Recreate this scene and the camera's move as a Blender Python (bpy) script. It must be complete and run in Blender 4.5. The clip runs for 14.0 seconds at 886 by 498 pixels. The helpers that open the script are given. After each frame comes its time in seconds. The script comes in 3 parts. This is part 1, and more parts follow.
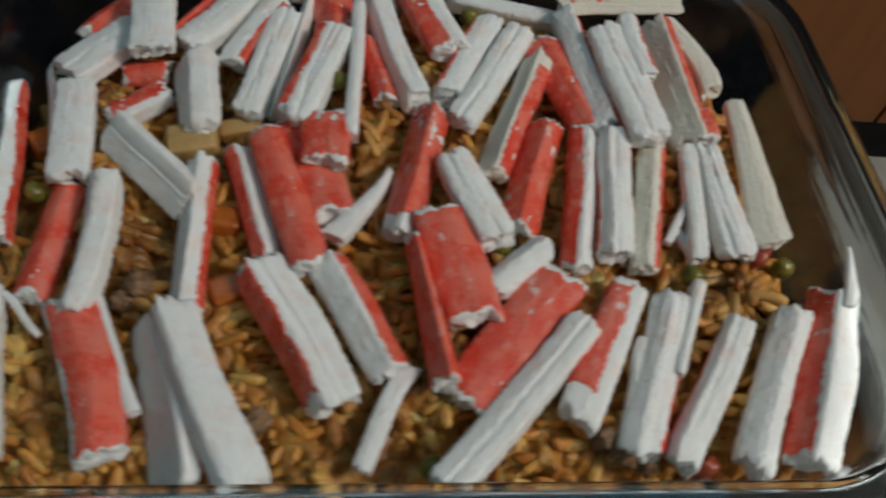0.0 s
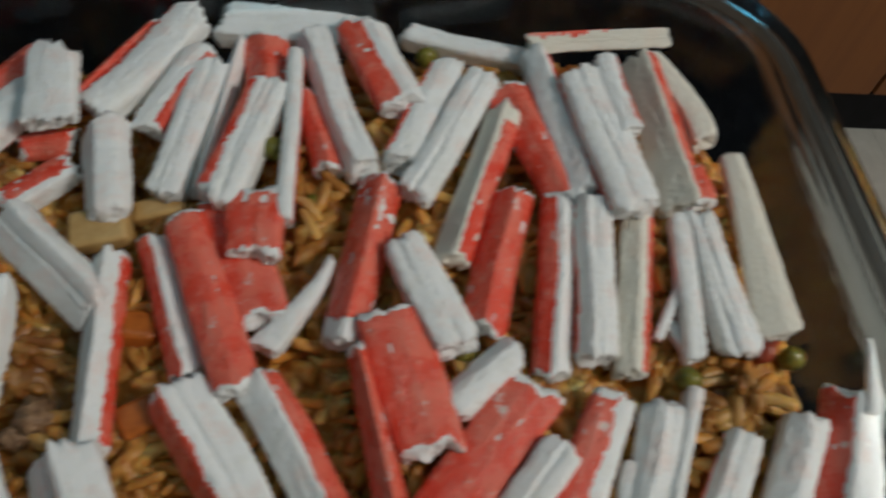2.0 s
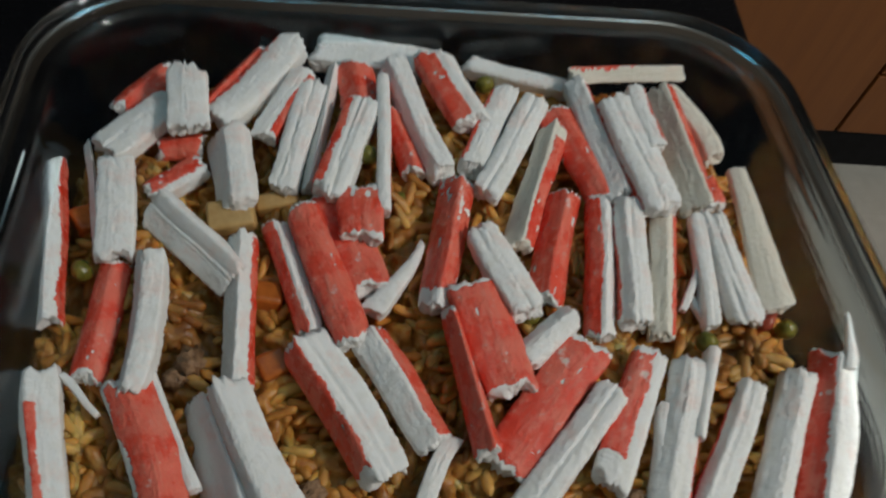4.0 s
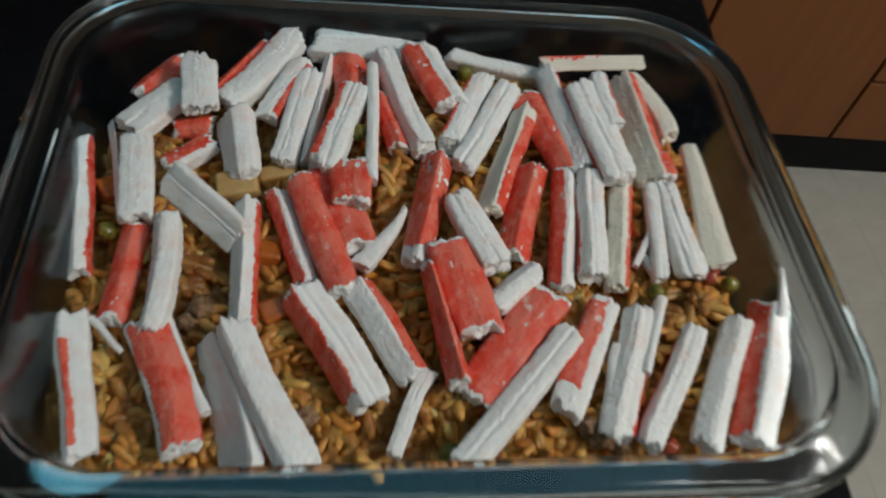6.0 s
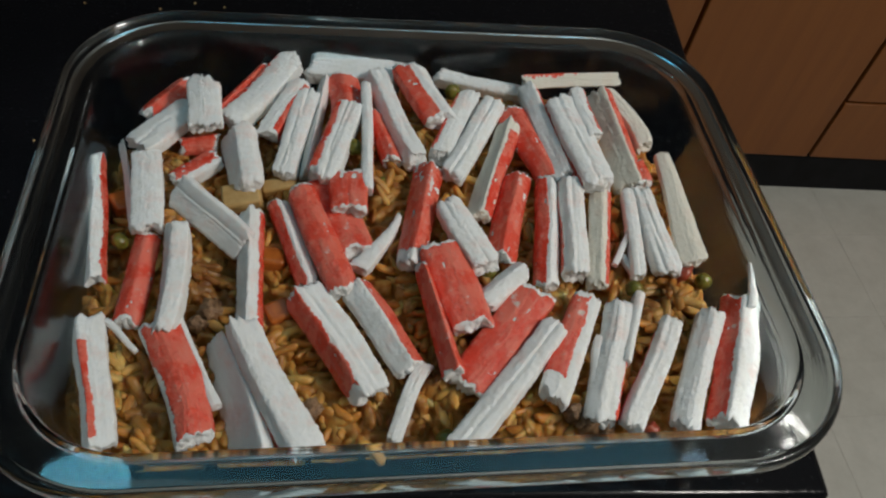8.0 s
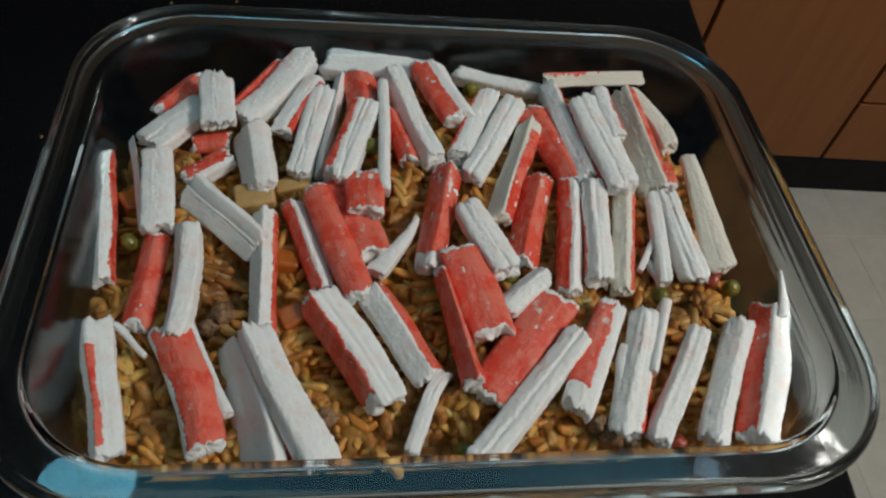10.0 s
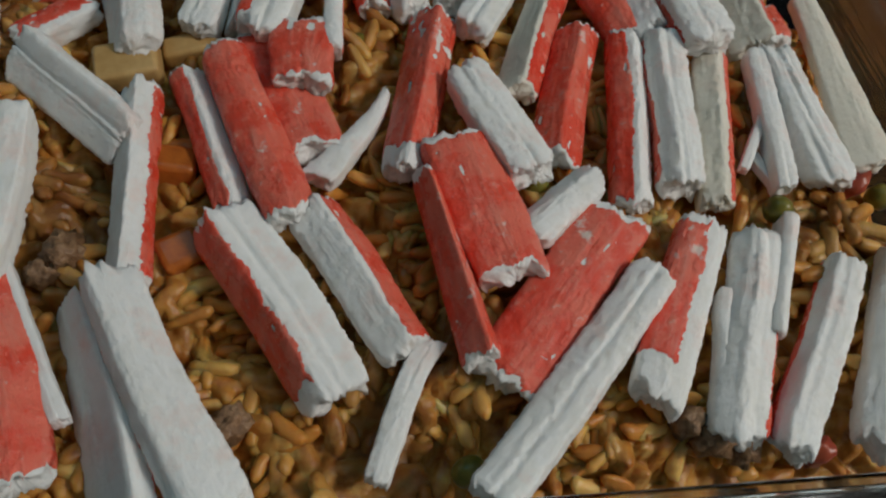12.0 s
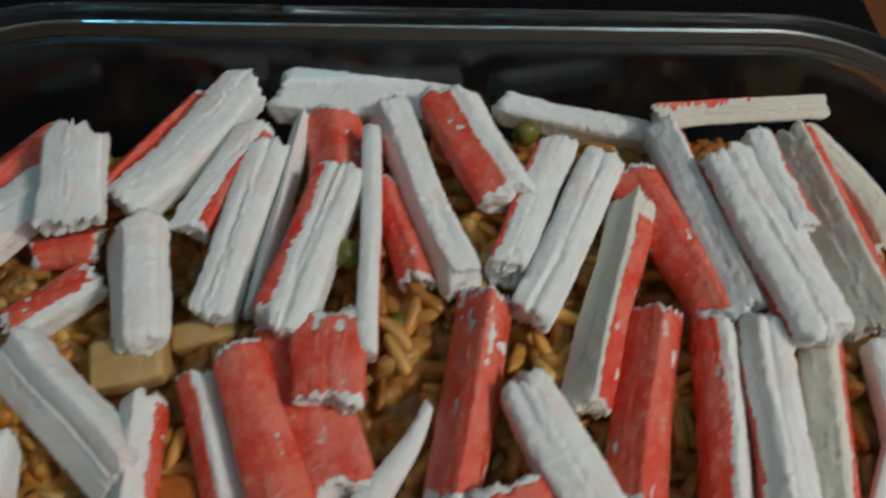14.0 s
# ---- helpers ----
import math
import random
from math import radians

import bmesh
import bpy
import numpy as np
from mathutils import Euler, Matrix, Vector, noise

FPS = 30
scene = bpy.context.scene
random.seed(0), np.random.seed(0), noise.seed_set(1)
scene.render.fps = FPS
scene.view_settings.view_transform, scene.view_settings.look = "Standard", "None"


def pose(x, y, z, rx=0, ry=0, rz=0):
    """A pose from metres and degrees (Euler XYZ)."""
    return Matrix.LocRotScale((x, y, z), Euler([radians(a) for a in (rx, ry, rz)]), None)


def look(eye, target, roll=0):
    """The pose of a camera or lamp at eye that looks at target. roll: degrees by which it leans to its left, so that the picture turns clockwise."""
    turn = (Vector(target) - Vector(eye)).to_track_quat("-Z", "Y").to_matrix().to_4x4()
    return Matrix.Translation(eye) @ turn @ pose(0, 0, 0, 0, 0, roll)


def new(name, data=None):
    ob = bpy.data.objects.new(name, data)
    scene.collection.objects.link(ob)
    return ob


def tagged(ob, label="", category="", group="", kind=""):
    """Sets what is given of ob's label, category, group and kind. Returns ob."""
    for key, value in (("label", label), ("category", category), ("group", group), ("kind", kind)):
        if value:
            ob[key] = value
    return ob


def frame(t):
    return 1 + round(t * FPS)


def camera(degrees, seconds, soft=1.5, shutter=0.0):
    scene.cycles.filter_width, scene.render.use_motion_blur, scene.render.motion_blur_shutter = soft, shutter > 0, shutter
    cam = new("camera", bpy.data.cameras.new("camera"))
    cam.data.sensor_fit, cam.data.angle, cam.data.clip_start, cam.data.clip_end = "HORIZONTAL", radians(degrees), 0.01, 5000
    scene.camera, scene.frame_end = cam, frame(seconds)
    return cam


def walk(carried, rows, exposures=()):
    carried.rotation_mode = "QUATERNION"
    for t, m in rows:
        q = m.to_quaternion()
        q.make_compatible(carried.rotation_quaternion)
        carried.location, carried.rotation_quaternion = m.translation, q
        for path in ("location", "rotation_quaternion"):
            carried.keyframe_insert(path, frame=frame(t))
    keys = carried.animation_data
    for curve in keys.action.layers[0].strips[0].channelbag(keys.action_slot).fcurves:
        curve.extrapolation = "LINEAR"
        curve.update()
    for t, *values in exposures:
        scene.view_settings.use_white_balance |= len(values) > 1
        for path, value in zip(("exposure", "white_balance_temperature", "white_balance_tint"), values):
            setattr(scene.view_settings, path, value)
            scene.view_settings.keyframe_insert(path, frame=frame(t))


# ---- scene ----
# ---- camera ----
cam = camera(60.0, 14.0, soft=2.2, shutter=0.9)
ROWS = [
    (0.0, (-0.0191, -0.1812, 1.1622), (0.0129, -0.0079, 0.9194), 9.93),
    (0.5, (-0.0462, -0.1817, 1.1572), (-0.0056, -0.0088, 0.9154), 11.44),
    (1.0, (-0.0348, -0.1553, 1.1391), (-0.0022, 0.0095, 0.8905), 9.72),
    (1.5, (-0.0275, -0.1340, 1.1496), (0.0048, 0.0384, 0.9062), 9.23),
    (2.0, (-0.0017, -0.1251, 1.1536), (0.0323, 0.0384, 0.9044), 9.12),
    (2.5, (0.0181, -0.1504, 1.1652), (0.0583, 0.0134, 0.9171), 9.90),
    (3.0, (-0.0034, -0.1922, 1.1691), (0.0436, -0.0277, 0.9226), 11.45),
    (3.5, (-0.0375, -0.1771, 1.1612), (0.0010, -0.0104, 0.9148), 11.12),
    (3.7, (-0.0462, -0.1637, 1.1722), (-0.0013, 0.0047, 0.9281), 12.94),
    (5.8, (-0.0453, -0.2235, 1.2179), (0.0013, -0.0448, 0.9814), 12.16),
    (6.0, (-0.0401, -0.2084, 1.2094), (0.0023, -0.0320, 0.9705), 11.50),
    (6.5, (-0.0329, -0.1964, 1.1853), (0.0049, -0.0208, 0.9450), 9.74),
    (7.0, (-0.0219, -0.1899, 1.1729), (0.0177, -0.0185, 0.9299), 9.61),
    (7.5, (-0.0207, -0.2064, 1.1883), (0.0225, -0.0287, 0.9505), 9.83),
    (8.0, (-0.0447, -0.2315, 1.2208), (0.0017, -0.0465, 0.9893), 10.83),
    (10.5, (-0.0489, -0.2123, 1.2050), (-0.0058, -0.0286, 0.9718), 10.63),
    (11.0, (-0.0344, -0.1910, 1.1549), (0.0020, -0.0145, 0.9151), 7.92),
    (11.5, (-0.0374, -0.1680, 1.1380), (0.0001, 0.0057, 0.8963), 9.04),
    (12.0, (-0.0268, -0.1533, 1.1071), (0.0179, 0.0107, 0.8598), 11.31),
    (12.5, (-0.0330, -0.1559, 1.1062), (0.0080, 0.0121, 0.8611), 10.51),
    (13.0, (-0.0436, -0.1459, 1.1040), (-0.0046, 0.0348, 0.8678), 8.46),
    (13.5, (-0.0359, -0.0959, 1.1121), (-0.0055, 0.0845, 0.8744), 6.46),
    (14.0, (-0.0211, -0.0734, 1.1187), (0.0048, 0.1043, 0.8784), 6.10),
]
walk(cam, [(t, look(eye, aim, roll)) for t, eye, aim, roll in ROWS],
     [(0.0, -0.12), (3.5, -0.14), (6.0, 0.0), (10.5, 0.0), (12.0, -0.20), (13.0, -0.16), (14.0, -0.05)])

# ---- light ----
world = bpy.data.worlds.new("room_air")
scene.world = world
world.use_nodes = True
world.node_tree.nodes["Background"].inputs[0].default_value = (0.75, 0.85, 1.0, 1)
world.node_tree.nodes["Background"].inputs[1].default_value = 0.02


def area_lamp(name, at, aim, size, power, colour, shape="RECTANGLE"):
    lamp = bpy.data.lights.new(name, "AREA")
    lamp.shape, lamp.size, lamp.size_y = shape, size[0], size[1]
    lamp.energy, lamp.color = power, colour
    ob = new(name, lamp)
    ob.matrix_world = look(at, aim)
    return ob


globe = bpy.data.lights.new("ceiling_lamp", "POINT")
globe.energy, globe.color, globe.shadow_soft_size = 42.5, (1.0, 0.955, 0.885), 0.13
new("ceiling_lamp", globe).location = (1.02, -0.42, 2.02)
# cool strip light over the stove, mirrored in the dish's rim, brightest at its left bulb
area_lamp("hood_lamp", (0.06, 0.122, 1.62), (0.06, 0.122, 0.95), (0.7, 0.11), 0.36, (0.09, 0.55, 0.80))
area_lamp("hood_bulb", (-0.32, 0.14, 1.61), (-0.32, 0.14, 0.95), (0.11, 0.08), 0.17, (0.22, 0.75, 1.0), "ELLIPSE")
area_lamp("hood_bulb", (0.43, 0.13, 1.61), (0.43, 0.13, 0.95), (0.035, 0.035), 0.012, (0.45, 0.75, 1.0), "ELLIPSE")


# ---- materials ----
def material(name, colour, rough=0.5, **more):
    m = bpy.data.materials.new(name)
    m.use_nodes = True
    b = m.node_tree.nodes["Principled BSDF"]
    b.inputs["Base Color"].default_value = (*colour, 1)
    b.inputs["Roughness"].default_value = rough
    for key, value in more.items():
        b.inputs[key.replace("_", " ")].default_value = value
    return m, m.node_tree, b


def node(tree, kind, **inputs):
    n = tree.nodes.new(kind)
    for key, value in inputs.items():
        n.inputs[key.replace("_", " ")].default_value = value
    return n


def noise_node(tree, vector, scale, detail=3.0, rough=0.6, stretch=None):
    n = node(tree, "ShaderNodeTexNoise", Scale=scale, Detail=detail, Roughness=rough)
    if stretch:
        mp = node(tree, "ShaderNodeMapping")
        mp.inputs["Scale"].default_value = stretch
        tree.links.new(vector, mp.inputs["Vector"])
        vector = mp.outputs[0]
    tree.links.new(vector, n.inputs["Vector"])
    return n


def ramp(tree, fac, stops):
    r = tree.nodes.new("ShaderNodeValToRGB")
    els = r.color_ramp.elements
    while len(els) < len(stops):
        els.new(0.5)
    for e, (p, c) in zip(els, stops):
        e.position, e.color = p, (*c, 1)
    tree.links.new(fac, r.inputs[0])
    return r.outputs[0]


def bump(tree, bsdf, height, strength, distance):
    b = node(tree, "ShaderNodeBump", Strength=strength, Distance=distance)
    tree.links.new(height, b.inputs["Height"])
    tree.links.new(b.outputs[0], bsdf.inputs["Normal"])
    return b


def coords(tree, kind="Object"):
    return tree.nodes.new("ShaderNodeTexCoord").outputs[kind]


def mixed(tree, fac, a, b):
    m = tree.nodes.new("ShaderNodeMix")
    m.data_type = "RGBA"
    for socket, value in ((m.inputs["Factor"], fac), (m.inputs["A"], a), (m.inputs["B"], b)):
        if isinstance(value, (int, float)):
            socket.default_value = value
        elif isinstance(value, tuple):
            socket.default_value = (*value, 1)
        else:
            tree.links.new(value, socket)
    return m.outputs["Result"]


def flesh_material(name, creamy):
    m, t, b = material(name, (0.8, 0.79, 0.75), 0.65, Subsurface_Weight=0.5, Subsurface_Scale=0.003, Specular_IOR_Level=0.4)
    b.inputs["Subsurface Radius"].default_value = (1.0, 0.95, 0.9)
    uv = coords(t, "UV")
    fibre = noise_node(t, uv, 1.0, 4.0, 0.65, (170.0, 620.0, 1.0))
    cloud = noise_node(t, coords(t), 110.0, 3.0)
    fuzz = noise_node(t, coords(t), 700.0, 6.0, 0.75)
    base = ramp(t, fibre.outputs[0], [(0.28, (0.80, 0.80, 0.77)), (0.45, (0.925, 0.93, 0.91)), (0.7, (0.95, 0.955, 0.935))])
    tint = ramp(t, cloud.outputs[0], [(0.34, (0.86, 0.85, 0.80)), (0.50, (0.945, 0.95, 0.93))])
    stain = noise_node(t, coords(t), 75.0, 4.0, 0.6)
    pink = ramp(t, stain.outputs[0], [(0.54, (0, 0, 0)), (0.70, (0.5, 0.5, 0.5))])
    plain = mixed(t, pink, mixed(t, 0.5, base, tint), (0.93, 0.68, 0.62))
    t.links.new(mixed(t, creamy, plain, (0.76, 0.69, 0.54)), b.inputs["Base Color"])
    soften = node(t, "ShaderNodeMath")
    soften.operation = "MULTIPLY"
    soften.inputs[1].default_value = 0.9
    t.links.new(fibre.outputs[0], soften.inputs[0])
    both = node(t, "ShaderNodeMath")
    t.links.new(soften.outputs[0], both.inputs[0])
    t.links.new(fuzz.outputs[0], both.inputs[1])
    bump(t, b, both.outputs[0], 0.6, 0.0006)
    return m


def skin_material():
    m, t, b = material("crab_skin", (0.62, 0.07, 0.05), 0.32, Subsurface_Weight=0.15, Subsurface_Scale=0.0015)
    uv = coords(t, "UV")
    streak = noise_node(t, uv, 1.0, 5.0, 0.65, (45.0, 190.0, 1.0))
    fleck = noise_node(t, coords(t), 330.0, 5.0, 0.7)
    tone = noise_node(t, coords(t), 95.0, 5.0, 0.65)
    info = t.nodes.new("ShaderNodeObjectInfo")
    deep = mixed(t, info.outputs["Random"], (0.82, 0.052, 0.022), (0.87, 0.085, 0.044))
    patch = ramp(t, tone.outputs[0], [(0.40, (0, 0, 0)), (0.60, (0.8, 0.8, 0.8))])
    soft = mixed(t, patch, deep, (0.88, 0.205, 0.135))
    pale = ramp(t, streak.outputs[0], [(0.50, (0, 0, 0)), (0.74, (0.55, 0.55, 0.55))])
    spots = ramp(t, fleck.outputs[0], [(0.61, (0, 0, 0)), (0.70, (0.65, 0.65, 0.65))])
    torn = noise_node(t, coords(t), 60.0, 6.0, 0.6)
    bare = ramp(t, torn.outputs[0], [(0.645, (0, 0, 0)), (0.685, (0.85, 0.85, 0.85))])
    one = mixed(t, bare, mixed(t, pale, soft, (0.80, 0.36, 0.28)), (0.84, 0.74, 0.68))
    t.links.new(mixed(t, spots, one, (0.82, 0.52, 0.44)), b.inputs["Base Color"])
    wet = ramp(t, tone.outputs[0], [(0.4, (0.18, 0.18, 0.18)), (0.65, (0.42, 0.42, 0.42))])
    t.links.new(wet, b.inputs["Roughness"])
    ridges = node(t, "ShaderNodeMath")
    t.links.new(streak.outputs[0], ridges.inputs[0])
    t.links.new(fleck.outputs[0], ridges.inputs[1])
    bump(t, b, ridges.outputs[0], 0.9, 0.0010)
    return m


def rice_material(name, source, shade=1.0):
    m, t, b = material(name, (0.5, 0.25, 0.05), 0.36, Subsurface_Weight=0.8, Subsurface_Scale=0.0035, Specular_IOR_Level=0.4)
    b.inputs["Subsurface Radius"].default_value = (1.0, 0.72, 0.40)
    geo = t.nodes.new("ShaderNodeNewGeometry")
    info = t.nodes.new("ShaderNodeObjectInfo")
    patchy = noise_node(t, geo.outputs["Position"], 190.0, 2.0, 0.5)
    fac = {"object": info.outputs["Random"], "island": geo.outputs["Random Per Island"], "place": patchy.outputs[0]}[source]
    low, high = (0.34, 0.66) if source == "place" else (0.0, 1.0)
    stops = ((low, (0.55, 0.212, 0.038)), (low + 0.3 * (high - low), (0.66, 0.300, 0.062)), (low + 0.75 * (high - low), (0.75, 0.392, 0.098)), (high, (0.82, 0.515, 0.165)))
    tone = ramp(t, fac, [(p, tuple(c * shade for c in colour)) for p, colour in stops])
    stain = noise_node(t, geo.outputs["Position"], 90.0, 4.0)
    dirt = ramp(t, stain.outputs[0], [(0.34, (0.60, 0.44, 0.32)), (0.50, (1, 1, 1))])
    mul = t.nodes.new("ShaderNodeMix")
    mul.data_type, mul.blend_type = "RGBA", "MULTIPLY"
    mul.inputs["Factor"].default_value = 0.85
    wide = noise_node(t, geo.outputs["Position"], 22.0, 2.0)
    t.links.new(mixed(t, ramp(t, wide.outputs[0], [(0.36, (0.6, 0.6, 0.6)), (0.50, (0, 0, 0))]), tone, (0.17, 0.066, 0.018)), mul.inputs["A"])
    t.links.new(dirt, mul.inputs["B"])
    t.links.new(mul.outputs["Result"], b.inputs["Base Color"])
    grain = noise_node(t, geo.outputs["Position"], 420.0, 4.0)
    bump(t, b, grain.outputs[0], 0.6, 0.0008)
    return m


def tile_material():
    m, t, b = material("floor_tile", (0.58, 0.57, 0.52), 0.45)
    geo = t.nodes.new("ShaderNodeNewGeometry")
    info = t.nodes.new("ShaderNodeObjectInfo")
    n = noise_node(t, geo.outputs["Position"], 16.0, 6.0, 0.7)
    one = ramp(t, n.outputs[0], [(0.35, (0.58, 0.59, 0.54)), (0.65, (0.72, 0.73, 0.68))])
    t.links.new(mixed(t, 0.35, one, mixed(t, info.outputs["Random"], (0.64, 0.645, 0.59), (0.70, 0.705, 0.65))), b.inputs["Base Color"])
    bump(t, b, n.outputs[0], 0.1, 0.0005)
    return m


def spotted(name, low, high, scale, rough, depth=0.0005, strength=0.3, **more):
    m, t, b = material(name, high, rough, **more)
    n = noise_node(t, coords(t), scale, 4.0)
    t.links.new(ramp(t, n.outputs[0], [(0.35, low), (0.65, high)]), b.inputs["Base Color"])
    bump(t, b, n.outputs[0], strength, depth)
    return m


def glass_material():
    m, t, b = material("dish_glass", (0.72, 0.80, 0.82), 0.02, Transmission_Weight=1.0, IOR=1.47)
    n = noise_node(t, coords(t), 120.0, 4.0, 0.7)
    smear = ramp(t, n.outputs[0], [(0.45, (0.02, 0.02, 0.02)), (0.75, (0.16, 0.16, 0.16))])
    t.links.new(smear, b.inputs["Roughness"])
    w = noise_node(t, coords(t), 1.0, 3.0, 0.6, (14.0, 14.0, 520.0))
    bump(t, b, w.outputs[0], 0.22, 0.0006)
    return m


def wood_material():
    m, t, b = material("cabinet_wood", (0.24, 0.10, 0.03), 0.42)
    g = noise_node(t, coords(t), 1.0, 5.0, 0.6, (38.0, 38.0, 2.2))
    big = noise_node(t, coords(t), 5.0, 2.0)
    one = ramp(t, g.outputs[0], [(0.3, (0.19, 0.060, 0.012)), (0.7, (0.29, 0.100, 0.021))])
    t.links.new(mixed(t, big.outputs[0], one, (0.23, 0.078, 0.016)), b.inputs["Base Color"])
    bump(t, b, g.outputs[0], 0.15, 0.0008)
    return m


def stove_material():
    m, t, b = material("black_enamel", (0.010, 0.011, 0.014), 0.16, Specular_IOR_Level=0.2)
    n = noise_node(t, coords(t), 420.0, 5.0, 0.7)
    t.links.new(ramp(t, n.outputs[0], [(0.5, (0.12, 0.12, 0.12)), (0.72, (0.4, 0.4, 0.4))]), b.inputs["Roughness"])
    t.links.new(ramp(t, n.outputs[0], [(0.70, (0.004, 0.0045, 0.006)), (0.80, (0.06, 0.06, 0.065))]), b.inputs["Base Color"])
    return m


FLESH, CREAM = flesh_material("crab_flesh", 0.0), flesh_material("crab_flesh_cream", 0.6)
SKIN, GLASS = skin_material(), glass_material()
# one rice colour, darkened with depth: shade between the top grains is in the colour
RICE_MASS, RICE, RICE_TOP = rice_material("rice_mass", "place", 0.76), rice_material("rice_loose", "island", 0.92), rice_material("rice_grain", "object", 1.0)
WOOD, STOVE = wood_material(), stove_material()
TILE = tile_material()
GROUT = spotted("tile_joint", (0.52, 0.525, 0.48), (0.66, 0.665, 0.61), 25.0, 0.8)
WALL = spotted("wall_paint", (0.32, 0.305, 0.275), (0.38, 0.365, 0.335), 4.0, 0.8)
# for the unseen north wall, darkened so the dish's back rim mirrors less
WALL_DARK = spotted("unseen_wall_dimmed", (0.09, 0.07, 0.055), (0.12, 0.095, 0.075), 4.0, 0.8)
CEIL = spotted("ceiling_paint", (0.29, 0.29, 0.28), (0.35, 0.35, 0.34), 3.0, 0.85)
TOE = spotted("black_plinth", (0.005, 0.005, 0.006), (0.010, 0.010, 0.012), 30.0, 0.7, Specular_IOR_Level=0.2)
PEA = spotted("pea_green", (0.10, 0.10, 0.012), (0.23, 0.20, 0.035), 170.0, 0.28, 0.0008, 0.6, Subsurface_Weight=0.2, Subsurface_Scale=0.002)
CARROT = spotted("carrot_orange", (0.34, 0.085, 0.012), (0.52, 0.15, 0.022), 200.0, 0.35)
MEAT = spotted("browned_meat", (0.16, 0.08, 0.038), (0.36, 0.21, 0.11), 420.0, 0.38, 0.0016, 0.9)
POTATO = spotted("potato", (0.46, 0.27, 0.09), (0.60, 0.39, 0.16), 110.0, 0.4)
TOMATO = spotted("tomato_red", (0.26, 0.03, 0.014), (0.40, 0.08, 0.035), 150.0, 0.35)


# ---- mesh helpers ----
def mesh_object(name, verts, faces, mat, smooth=True, uvs=None):
    me = bpy.data.meshes.new(name)
    me.from_pydata([tuple(v) for v in verts], [], [tuple(f) for f in faces])
    if smooth:
        me.polygons.foreach_set("use_smooth", [True] * len(me.polygons))
    if uvs is not None:
        layer = me.uv_layers.new(name="UVMap")
        idx = np.empty(len(me.loops), dtype=np.int32)
        me.loops.foreach_get("vertex_index", idx)
        layer.data.foreach_set("uv", np.asarray(uvs, dtype=np.float32)[idx].ravel())
    me.materials.append(mat)
    me.update()
    return new(name, me)


def part(name, bm, mat, parent=None, label=""):
    me = bpy.data.meshes.new(name)
    bm.to_mesh(me)
    bm.free()
    me.materials.append(mat)
    ob = new(name, me)
    if parent is not None:
        ob.parent = parent
    return tagged(ob, label)


def box_bm(low, high, bevel=0.0, segments=2):
    bm = bmesh.new()
    bmesh.ops.create_cube(bm, size=1.0)
    size = [h - l for l, h in zip(low, high)]
    mid = [(h + l) / 2 for l, h in zip(low, high)]
    bmesh.ops.scale(bm, vec=size, verts=bm.verts)
    bmesh.ops.translate(bm, vec=mid, verts=bm.verts)
    if bevel:
        bmesh.ops.bevel(bm, geom=bm.edges[:], offset=bevel, segments=segments, affect="EDGES", profile=0.5)
        flat = sorted(bm.faces, key=lambda f: -f.calc_area())[:6]
        for f in bm.faces:
            f.smooth = f not in flat
    return bm


# ---- room ----
FLOOR_Y = 0.945
floor = part("floor", box_bm((-2.2, -2.4, -0.08), (2.6, 1.65, -0.0007)), GROUT)
tagged(floor, "cream vinyl tile kitchen floor with darker joints", "floor", kind="structure")
for name, low, high in (
    ("wall_west", (-2.3, -2.4, 0.0), (-2.2, 1.65, 2.5)),
    ("wall_east", (2.6, -2.4, 0.0), (2.7, 1.65, 2.5)),
    ("wall_south", (-2.3, -2.5, 0.0), (2.7, -2.4, 2.5)),
    ("wall_north", (-2.3, 1.65, 0.0), (2.7, 1.75, 2.5)),
):
    tagged(part(name, box_bm(low, high), WALL_DARK if name == "wall_north" else WALL), "plain painted kitchen wall", "wall", kind="structure")
tagged(part("ceiling", box_bm((-2.3, -2.5, 2.5), (2.7, 1.75, 2.6)), CEIL), "plain white painted ceiling", "ceiling", kind="structure")

fixture = tagged(part("ceiling_light", box_bm((0.92, -0.52, 2.46), (1.12, -0.32, 2.499), 0.015), CEIL), "square white pendant ceiling light base", "ceiling light")
part("stem", box_bm((1.01, -0.43, 2.18), (1.03, -0.41, 2.462), 0.006), CEIL, fixture)


# ---- kitchen cabinets ----
def cabinet(x0, x1, turn, splits):
    """One base unit, front towards -y, on its plinth."""
    unit = new("kitchen_cabinet")
    unit.matrix_world = pose(x0, FLOOR_Y - 0.012 + math.tan(radians(turn)) * (x0 - 0.65), 0.0, 0, 0, turn)
    tagged(unit, "orange-brown wooden base cabinet on a black plinth", "cabinet", "base cabinets")
    w = x1 - x0
    part("body", box_bm((0.0, 0.021, 0.105), (w - 0.002, 0.58, 0.86)), WOOD, unit)
    part("plinth", box_bm((0.0, 0.014, 0.0), (w + 0.002, 0.56, 0.104)), TOE, unit, "matt black toe kick")
    for name, low, high in splits:
        part(name, box_bm((0.002, 0.0, low), (w - 0.004, 0.02, high), 0.003), WOOD, unit)
    return unit


